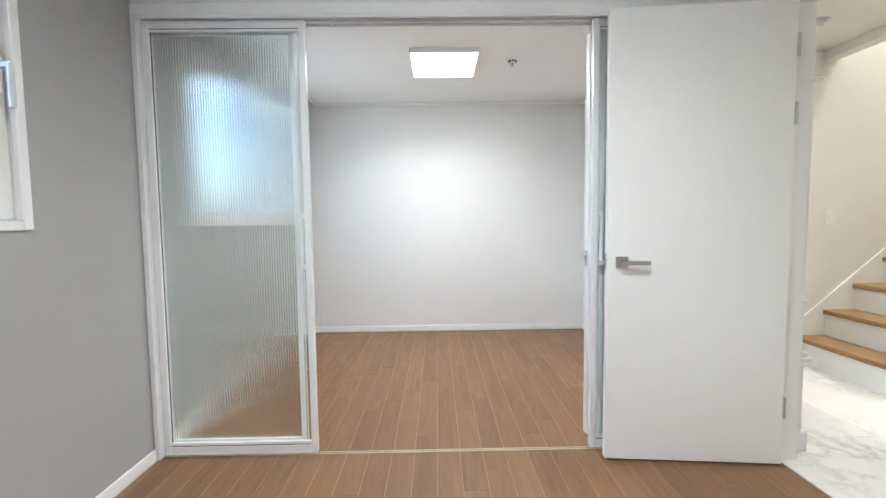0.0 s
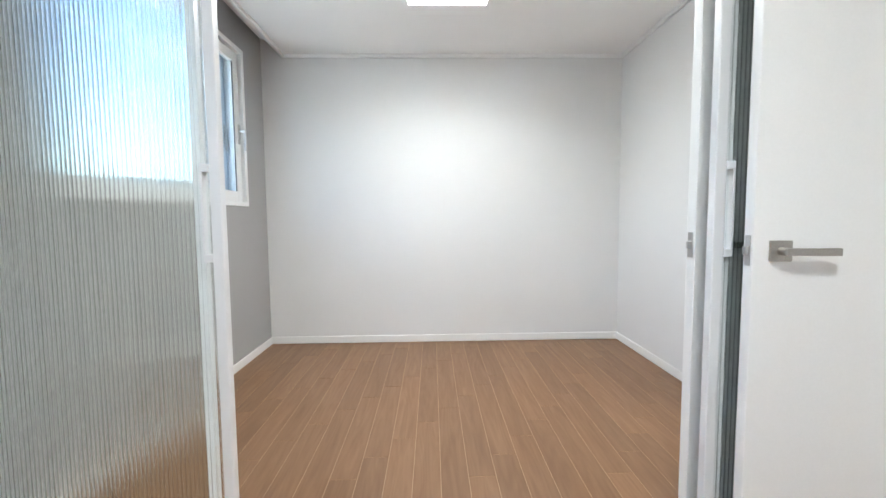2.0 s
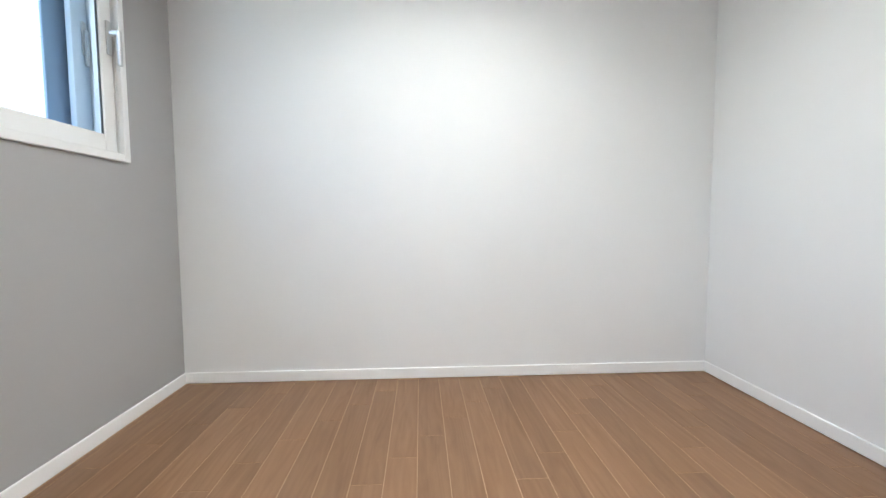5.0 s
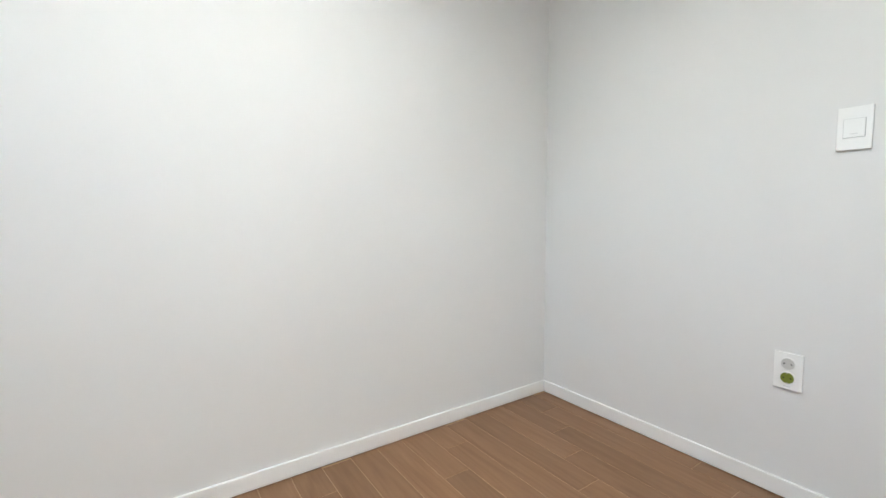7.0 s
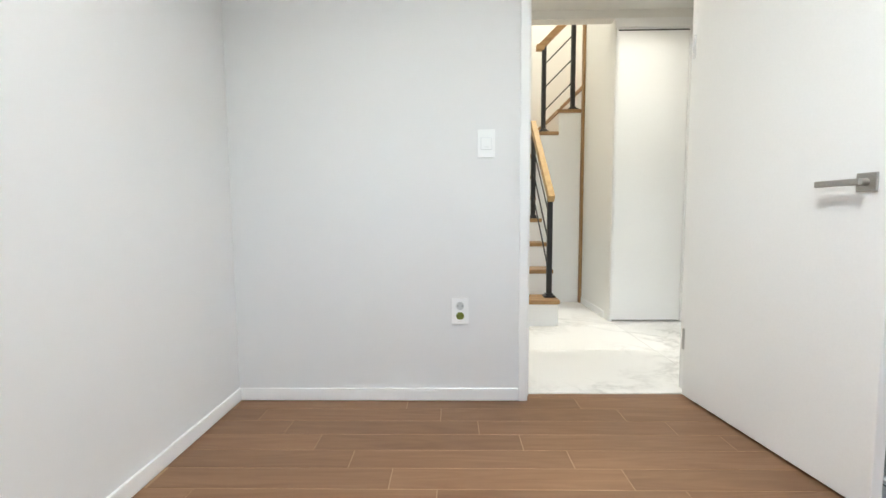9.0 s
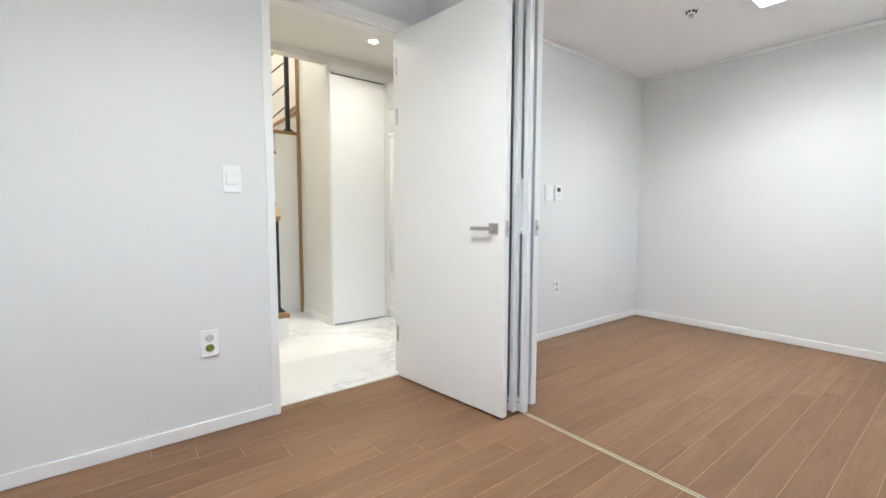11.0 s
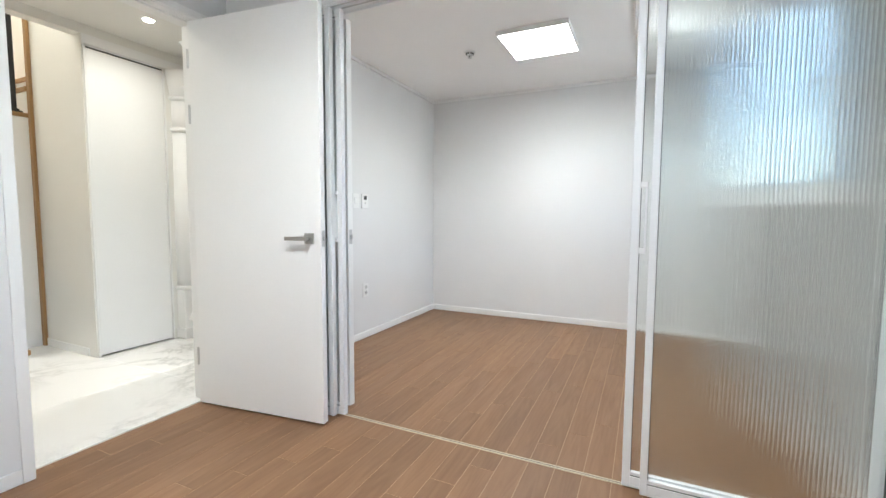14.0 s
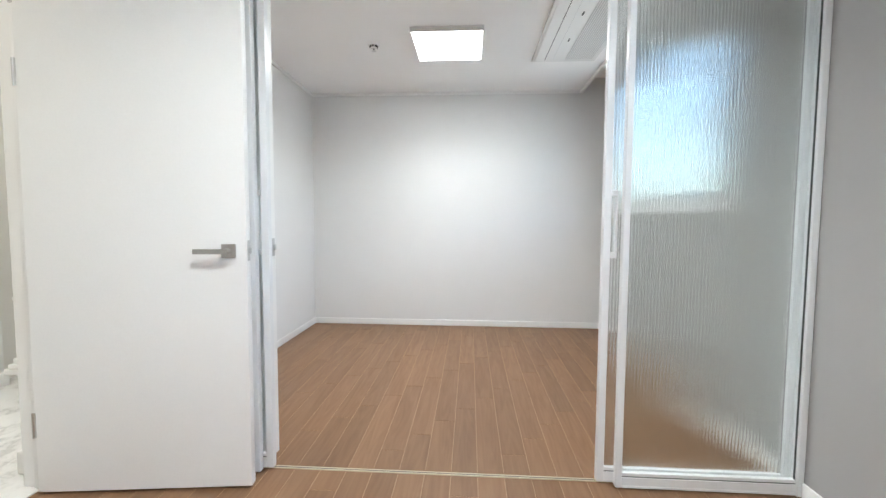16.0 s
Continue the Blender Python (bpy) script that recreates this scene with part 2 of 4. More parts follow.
def box(x0, x1, y0, y1, z0, z1, bevel=0.0, bm=None, seg=2):
    """A box between the given bounds, its edges rounded."""
    b = bmesh.new()
    g = bmesh.ops.create_cube(b, size=1)
    for v in g["verts"]:
        v.co = Vector(((x0 + x1) / 2 + v.co.x * (x1 - x0), (y0 + y1) / 2 + v.co.y * (y1 - y0), (z0 + z1) / 2 + v.co.z * (z1 - z0)))
    if bevel:
        bmesh.ops.bevel(b, geom=b.edges[:], offset=bevel, segments=seg, affect="EDGES", profile=0.5)
    if bm is None:
        return b
    me = bpy.data.meshes.new("tmp")
    b.to_mesh(me)
    b.free()
    bm.from_mesh(me)
    bpy.data.meshes.remove(me)
    return bm


def lathe(profile, segs=28, axis="z", centre=(0, 0, 0)):
    """A turned body from (radius, height) pairs."""
    bm = bmesh.new()
    rings = []
    for r, h in profile:
        ring = []
        for k in range(segs):
            a = 2 * math.pi * k / segs
            p = (r * math.cos(a), r * math.sin(a), h)
            if axis == "x":
                p = (h, p[0], p[1])
            elif axis == "y":
                p = (p[0], h, p[1])
            ring.append(bm.verts.new(Vector(p) + Vector(centre)))
        rings.append(ring)
    for a, b in zip(rings, rings[1:]):
        for k in range(segs):
            bm.faces.new((a[k], a[(k + 1) % segs], b[(k + 1) % segs], b[k]))
    bm.faces.new(rings[0][::-1])
    bm.faces.new(rings[-1])
    return bm


def prism(points, z0, z1, bevel=0.0):
    """An upright prism over a plan outline."""
    bm = bmesh.new()
    lo = [bm.verts.new((x, y, z0)) for x, y in points]
    hi = [bm.verts.new((x, y, z1)) for x, y in points]
    bm.faces.new(lo[::-1])
    bm.faces.new(hi)
    for k in range(len(points)):
        j = (k + 1) % len(points)
        bm.faces.new((lo[k], lo[j], hi[j], hi[k]))
    if bevel:
        bmesh.ops.bevel(bm, geom=bm.edges[:], offset=bevel, segments=2, affect="EDGES", profile=0.5)
    return bm


def rod(a, b, w, d=None, bevel=0.0):
    """A bar of section w x d from a to b."""
    a, b, d = Vector(a), Vector(b), d or w
    bm = box(-w / 2, w / 2, -d / 2, d / 2, 0, (b - a).length, bevel)
    q = (b - a).to_track_quat("Z", "X")
    bm.transform(Matrix.Translation(a) @ q.to_matrix().to_4x4())
    return bm


def round_rod(a, b, r, segs=10):
    a, b = Vector(a), Vector(b)
    bm = lathe([(r, 0), (r, (b - a).length)], segs)
    bm.transform(Matrix.Translation(a) @ (b - a).to_track_quat("Z", "X").to_matrix().to_4x4())
    return bm


def thing(name, label, category, at=(0, 0, 0), group="", kind=""):
    ob = new(name)
    ob.empty_display_size = 0.1
    ob.location = at
    return tagged(ob, label, category, group, kind)


def structure(name, bm, mat, label, category="wall"):
    return tagged(link_mesh(name, bm, mat), label, category, kind="structure")


def wall_mesh(axis, c0, c1, u0, u1, z0, z1, holes=()):
    """A wall that runs along y (axis x) or along x (axis y), from c0 to c1 thick, with rectangular holes (ua, ub, za, zb)."""
    us = sorted({u0, u1, *[h[0] for h in holes], *[h[1] for h in holes]})
    zs = sorted({z0, z1, *[h[2] for h in holes], *[h[3] for h in holes]})
    us = [u for u in us if u0 <= u <= u1]
    zs = [z for z in zs if z0 <= z <= z1]
    solid = {}
    for i in range(len(us) - 1):
        for k in range(len(zs) - 1):
            cu, cz = (us[i] + us[i + 1]) / 2, (zs[k] + zs[k + 1]) / 2
            solid[i, k] = not any(h[0] < cu < h[1] and h[2] < cz < h[3] for h in holes)
    bm = bmesh.new()
    cache = {}

    def vert(c, u, z):
        key = (round(c, 5), round(u, 5), round(z, 5))
        if key not in cache:
            cache[key] = bm.verts.new((c, u, z) if axis == "x" else (u, c, z))
        return cache[key]

    for (i, k), full in solid.items():
        if not full:
            continue
        a, b, p, q = us[i], us[i + 1], zs[k], zs[k + 1]
        for c in (c0, c1):
            bm.faces.new([vert(c, a, p), vert(c, b, p), vert(c, b, q), vert(c, a, q)])
        for (di, dk), ends in (((-1, 0), ((a, p), (a, q))), ((1, 0), ((b, p), (b, q))), ((0, -1), ((a, p), (b, p))), ((0, 1), ((a, q), (b, q)))):
            if not solid.get((i + di, k + dk), False):
                (ua, za), (ub, zb) = ends
                bm.faces.new([vert(c0, ua, za), vert(c0, ub, zb), vert(c1, ub, zb), vert(c1, ua, za)])
    return bm


# ---- the two rooms ----
XL, XR, YA, YB, H = -0.872, 2.078, 1.74, 6.712, 2.378
XH = 2.225                      # hall face of the wall between rooms and hall
PY0, PY1 = 4.300, 4.404         # partition frame
DOOR_H = 2.138
DA0, DA1 = 3.38, 4.218          # doorway of the front room
DB0, DB1 = 4.534, 5.371         # doorway of the back room
WZ0, WZ1 = 1.15, 2.262
WA0, WA1 = 2.263, 3.748
WB0, WB1 = 4.86, 6.345
REC, REC_A = -0.695, -0.635     # edges of the curtain recess, back and front room
XOUT = -1.06

doors = [(DA0 - 0.004, DA1 + 0.004, -0.05, DOOR_H + 0.004), (DB0 - 0.004, DB1 + 0.004, -0.05, DOOR_H + 0.004)]
wins = [(WA0, WA1, WZ0, WZ1), (WB0, WB1, WZ0, WZ1)]
structure("wall_east", wall_mesh("x", XR, 2.15, YA - 0.15, YB + 0.15, -0.05, H + 0.2, doors), M_wall, "light grey papered room wall with two doorways")
structure("wall_hall", wall_mesh("x", 2.15, XH, 0.6, 5.6, -0.05, 2.6, doors), M_hall, "warm white painted hall wall with two doorways")
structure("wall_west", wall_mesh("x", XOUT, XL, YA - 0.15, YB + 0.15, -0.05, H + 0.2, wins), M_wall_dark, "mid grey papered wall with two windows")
structure("wall_north", wall_mesh("y", YB, YB + 0.15, XL, XR, -0.05, H + 0.2), M_wall, "light grey papered end wall of back room")
structure("wall_south", wall_mesh("y", YA - 0.15, YA, XL, XR, -0.05, H + 0.2), M_wall, "light grey papered end wall of front room")
structure("wall_lintel", wall_mesh("y", PY0 + 0.012, PY1 - 0.012, XL, XR, 2.165, H + 0.12), M_wall, "grey papered lintel over the sliding partition")
structure("ceiling_front_room", box(REC_A, XR, YA, 4.352, H, H + 0.12), M_ceil, "white papered ceiling of the front room", "ceiling")
structure("ceiling_back_room", box(REC, XR, 4.352, YB, H, H + 0.12), M_ceil, "white papered ceiling of the back room", "ceiling")
structure("ceiling_curtain_recess", box(XL, XR, YA, YB, H + 0.12, H + 0.2), M_ceil, "raised ceiling over the curtain recess", "ceiling")

# cove moulding along the ceiling edge
def cove(name, x0, x1, y0, y1):
    bm = box(x0, x1, y0, y1, H - 0.027, H - 0.001, 0.004)
    structure(name, bm, M_trim, "slim white ceiling moulding", "moulding")


for y0, y1, edge in ((YA, PY0 + 0.012, REC_A), (PY1 - 0.012, YB, REC)):
    cove("trim_ceiling_east", XR - 0.02, XR - 0.001, y0 + 0.021, y1 - 0.021)
    cove("trim_ceiling_recess", edge - 0.012, edge + 0.014, y0 + 0.021, y1 - 0.021)
    cove("trim_ceiling_end", edge - 0.012, XR - 0.001, y0 + 0.001, y0 + 0.02)
    cove("trim_ceiling_end", edge - 0.012, XR - 0.001, y1 - 0.02, y1 - 0.001)


def baseboard(x0, x1, y0, y1):
    bm = box(x0, x1, y0, y1, 0.002, 0.062, 0.0035)
    structure("baseboard", bm, M_trim, "slim white baseboard", "baseboard")


T = 0.012
baseboard(XL + 0.001, XL + T, YA + T, PY0 - 0.002)
baseboard(XL + 0.001, XL + T, PY1 + 0.002, YB - T)
baseboard(XL + 0.001, XR - 0.001, YB - T, YB - 0.001)
baseboard(XL + 0.001, XR - 0.001, YA + 0.001, YA + T)
baseboard(XR - T, XR - 0.001, DB1 + 0.019, YB - T)
baseboard(XR - T, XR - 0.001, YA + T, DA0 - 0.019)


# ---- windows ----
def window(name, y0, y1):
    w = thing(name, "white double-glazed sliding window with lever handle", "window", (XL, (y0 + y1) / 2, WZ0), kind="structure")

    def put(n, bm, mat, parent=None, label="", smooth=False):
        bm.transform(Matrix.Translation((-XL, -(y0 + y1) / 2, -WZ0)))
        return part(n, bm, mat, parent or w, label, smooth)

    def ring(n, mat, xa, xb, a, b, p, q, e, bev=0.003, parent=None):
        """Four mitred-looking members round an opening."""
        out = [put(n, box(xa, xb, a, a + e, p, q, bev), mat, parent), put(n, box(xa, xb, b - e, b, p, q, bev), mat, parent)]
        out += [put(n, box(xa, xb, a + e, b - e, p, p + e, bev), mat, parent), put(n, box(xa, xb, a + e, b - e, q - e, q, bev), mat, parent)]
        return out

    ring("casing", M_pvc, XL - 0.008, XL + 0.014, y0 - 0.002, y1 + 0.002, WZ0 - 0.002, WZ1 + 0.002, 0.034)
    ring("frame", M_pvc, XL - 0.115, XL - 0.008, y0 + 0.001, y1 - 0.001, WZ0 + 0.001, WZ1 - 0.001, 0.03)
    ring("outer_frame", M_pvc_skylit, XOUT + 0.003, XL - 0.118, y0 + 0.001, y1 - 0.001, WZ0 + 0.001, WZ1 - 0.001, 0.026)
    mid = y0 + (y1 - y0) * 0.5
    for xa, a, b, ins in ((XL - 0.05, mid - 0.035, y1 - 0.036, True), (XL - 0.1, y0 + 0.036, mid + 0.035, False)):
        xb = xa + 0.036
        sash = put("sash", box(xa, xb, a, a + 0.07, WZ0 + 0.034, WZ1 - 0.034, 0.004), M_pvc)
        put("sash_stile", box(xa, xb, b - 0.07, b, WZ0 + 0.034, WZ1 - 0.034, 0.004), M_pvc)
        put("sash_rail", box(xa, xb, a + 0.07, b - 0.07, WZ0 + 0.034, WZ0 + 0.104, 0.004), M_pvc)
        put("sash_rail", box(xa, xb, a + 0.07, b - 0.07, WZ1 - 0.104, WZ1 - 0.034, 0.004), M_pvc)
        for e0, e1, f0, f1 in ((a + 0.07, a + 0.075, WZ0 + 0.104, WZ1 - 0.104), (b - 0.075, b - 0.07, WZ0 + 0.104, WZ1 - 0.104)):
            put("gasket", box(xb - 0.012, xb - 0.006, e0, e1, f0, f1), M_gasket)
        g = put("pane", box(xa + 0.014, xa + 0.02, a + 0.068, b - 0.068, WZ0 + 0.102, WZ1 - 0.102), M_pane)
        g.visible_shadow = False
    for xa, a, b in ((XOUT + 0.045, mid - 0.022, y1 - 0.028), (XOUT + 0.02, y0 + 0.028, mid + 0.022)):
        xb = xa + 0.024
        put("outer_sash_stile", box(xa, xb, a, a + 0.044, WZ0 + 0.03, WZ1 - 0.03, 0.003), M_pvc_skylit)
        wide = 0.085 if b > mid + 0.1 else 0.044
        put("outer_sash_stile", box(xa, xb, b - wide, b, WZ0 + 0.03, WZ1 - 0.03, 0.003), M_pvc_skylit)
        put("outer_sash_rail", box(xa, xb, a + 0.044, b - wide, WZ0 + 0.03, WZ0 + 0.074, 0.003), M_pvc_skylit)
        put("outer_sash_rail", box(xa, xb, a + 0.044, b - wide, WZ1 - 0.074, WZ1 - 0.03, 0.003), M_pvc_skylit)
        sheet = bmesh.new()
        sheet.faces.new([sheet.verts.new((xa + 0.012, yv, zv)) for yv, zv in ((a + 0.042, WZ0 + 0.072), (b - 0.042, WZ0 + 0.072), (b - 0.042, WZ1 - 0.072), (a + 0.042, WZ1 - 0.072))])
        g = put("outer_pane", sheet, M_pane)
        g.visible_shadow = False
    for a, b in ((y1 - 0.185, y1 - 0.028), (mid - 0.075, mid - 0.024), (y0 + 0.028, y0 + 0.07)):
        put("screen_stile", box(XOUT + 0.004, XOUT + 0.016, a, b, WZ0 + 0.03, WZ1 - 0.03, 0.003), M_screen_shade)
    oy, ox = y1 - 0.052, XOUT + 0.069
    put("outer_handle_plate", box(ox, ox + 0.006, oy - 0.012, oy + 0.012, 1.59, 1.73, 0.002), M_steel)
    put("outer_handle_lever", box(ox + 0.006, ox + 0.018, oy - 0.009, oy + 0.01, 1.545, 1.694, 0.004), M_steel)
    hy = y1 - 0.062
    hz = 1.66
    put("handle_plate", box(XL - 0.014, XL - 0.004, hy - 0.014, hy + 0.014, hz - 0.07, hz + 0.07, 0.004), M_steel)
    put("handle_neck", box(XL - 0.004, XL + 0.035, hy - 0.009, hy + 0.009, hz + 0.012, hz + 0.03, 0.004), M_steel)
    put("handle_lever", box(XL + 0.026, XL + 0.04, hy - 0.01, hy + 0.012, hz - 0.115, hz + 0.034, 0.006, seg=3), M_steel)
    put("sash_stop", box(XL - 0.05, XL - 0.03, mid - 0.06, mid - 0.04, WZ0 + 0.034, WZ0 + 0.05, 0.002), M_plate_grey)
    return w


window("window_1", WA0, WA1)
window("window_2", WB0, WB1)


# ---- sliding partition ----
frame_thing = thing("sliding_partition_frame", "white aluminium track frame of a sliding glass partition", "door frame", (0.6, 4.352, 0), kind="structure")
o = Matrix.Translation((-0.6, -4.352, 0))


def pf(n, bm, mat, label=""):
    bm.transform(o)
    return part(n, bm, mat, frame_thing, label)


JW = 0.026
for a, b in ((XL + 0.001, XL + JW), (XR - JW, XR - 0.001)):
    pf("jamb", box(a, b, PY0, PY1, 0.002, 2.124, 0.003), M_alu)
pf("header", box(XL + 0.001, XR - 0.001, PY0, PY1, 2.124, 2.176, 0.003), M_alu)
for ya, yb in ((PY0, PY0 + 0.008), (4.366, 4.370), (PY1 - 0.006, PY1)):
    pf("track_lip", box(XL + JW, XR - JW, ya, yb, 2.111, 2.124, 0.002), M_alu)
for yc in (4.350, 4.386):
    pf("track_slot", box(XL + JW, XR - JW, yc - 0.008, yc + 0.008, 2.118, 2.1235), M_plate_grey)
for ya, yb in ((4.336, 4.342), (4.349, 4.355)):
    pf("floor_guide", box(XL + JW, XR - JW, ya, yb, -0.0012, 0.0025, 0.001), M_cream)
pf("floor_channel", box(XL + JW, XR - JW, 4.342, 4.349, -0.0012, 0.0006), M_gasket)


def reeded(width, height, pitch=0.0125, depth=0.0010, thick=0.004, n=14, fine=0.0016, sag=0.0001):
    """A pane with a row of rounded upright reeds on one face and a fine upright ripple on the other; x runs across, y is depth."""
    def row(step, rise, cuts):
        count = round(width / step)
        w = width / count
        out = [((r + k / cuts) * w, rise * 4 * (k / cuts) * (1 - k / cuts)) for r in range(count) for k in range(cuts)]
        return out + [(width, 0.0)]

    front = [(x, thick + y) for x, y in row(pitch, depth, n)]
    back = [(x, -y) for x, y in row(fine, sag, 6)]
    verts = [(x, y, z) for line in (front, back) for z in (0, height) for x, y in line]
    f, b = len(front), len(back)
    faces = [(k + 1, k, f + k, f + k + 1) for k in range(f - 1)]
    faces += [(2 * f + k, 2 * f + k + 1, 2 * f + b + k + 1, 2 * f + b + k) for k in range(b - 1)]
    faces.append((0, 2 * f, 2 * f + b, f))
    faces.append((f - 1, 2 * f - 1, 2 * f + 2 * b - 1, 2 * f + b - 1))
    for z in (0, 1):
        faces.append([z * f + k for k in range(f)] + [2 * f + z * b + k for k in reversed(range(b))])
    me = bpy.data.meshes.new("pane")
    me.from_pydata(verts, [], faces)
    bm = bmesh.new()
    bm.from_mesh(me)
    bmesh.ops.recalc_face_normals(bm, faces=bm.faces[:])
    for f in bm.faces:
        f.smooth = True
    for e in bm.edges:
        e.smooth = e.calc_face_angle(0) < 0.3
    bm.to_mesh(me)
    bm.free()
    me.materials.append(M_rib)
    return me


def sliding_panel(x0, x1, yc, handle_at=None, SL=0.032, SR=0.032):
    """A framed reeded glass leaf; yc is the middle of its track."""
    th = thing("sliding_glass_panel", "white aluminium framed panel of reeded glass", "sliding door", ((x0 + x1) / 2, yc, 0), group="panels of the sliding partition")
    xm = (x0 + x1) / 2
    mv = Matrix.Translation((-xm, -yc, 0))

    def pp(n, bm, mat, label=""):
        bm.transform(mv)
        return part(n, bm, mat, th, label)

    y0, y1 = yc - 0.015, yc + 0.015
    for xa, xb in ((x0, x0 + SL), (x1 - SR, x1)):
        thin = xb - xa < 0.01
        if thin:
            pp("edge_gasket", box(xa, xb, yc - 0.004, yc + 0.005, 0.051, 2.079), M_gasket)
        else:
            pp("stile", box(xa, xb, y0, y1, 0.006, 2.116, 0.003), M_alu)
    a, b = x0 + SL, x1 - SR
    pp("top_rail", box(a, b, y0 + 0.001, y1 - 0.001, 2.08, 2.115, 0.002), M_alu)
    pp("bottom_rail", box(a, b, y0 + 0.001, y1 - 0.001, 0.007, 0.05, 0.002), M_alu)
    pp("rail_lip", box(a, b, y0 - 0.001, y1 + 0.001, 0.007, 0.016, 0.001), M_alu)
    for zb, zt in ((0.050, 0.053), (2.077, 2.08)):
        pp("rail_gasket", box(a, b, y0 + 0.004, y1 - 0.004, zb, zt), M_gasket)
    for zb, zt in ((0.053, 0.066), (2.066, 2.077)):
        pp("glazing_bead", box(a, b, y0 + 0.005, y1 - 0.005, zb, zt, 0.001), M_alu)
    for xa, xb, skip in ((a, a + 0.002, SL < 0.01), (b - 0.002, b, SR < 0.01)):
        if not skip:
            pp("gasket", box(xa, xb, yc - 0.004, yc + 0.005, 0.066, 2.066), M_gasket)
    me = reeded(b - a - 0.002, 2.004)
    pane = new("pane", me)
    pane.parent = th
    pane.location = (a + 0.001 - xm, -0.003, 0.064)
    pane["label"] = "upright reeded translucent glass"
    pane.visible_shadow = False
    if handle_at is not None:
        hx, s = handle_at
        bm = box(hx, hx + s * 0.024, y0 - 0.004, y1 + 0.004, 0.935, 0.957, 0.002) if s > 0 else box(hx + s * 0.024, hx, y0 - 0.004, y1 + 0.004, 0.935, 0.957, 0.002)
        a, b = (hx, hx + s * 0.024) if s > 0 else (hx + s * 0.024, hx)
        c, d = (a + 0.017, b) if s > 0 else (a, b - 0.017)
        box(a, b, y0 - 0.004, y1 + 0.004, 1.183, 1.205, 0.002, bm)
        box(c, d, y0 - 0.004, y1 + 0.004, 0.957, 1.183, 0.001, bm)
        bm.transform(mv)
        part("pull_handle", bm, M_alu, th, "slim white bracket pull")
    for xa in (x0 + 0.05, x1 - 0.05):
        pp("roller", box(xa - 0.02, xa + 0.02, yc - 0.006, yc + 0.006, 2.1162, 2.1175), M_plate_grey)
    return th


LIN, LOUT = -0.083, -0.148
RIN, ROUT = 1.290, 1.331
sliding_panel(XL + JW + 0.002, LIN, 4.350, (LIN - 0.03, -1), SR=0.03)
sliding_panel(XL + JW + 0.001, LOUT, 4.386, SL=0.003, SR=0.026)
sliding_panel(RIN, XR - JW - 0.002, 4.350, (RIN + 0.032, 1))
sliding_panel(ROUT, XR - JW - 0.001, 4.386, SR=0.003)


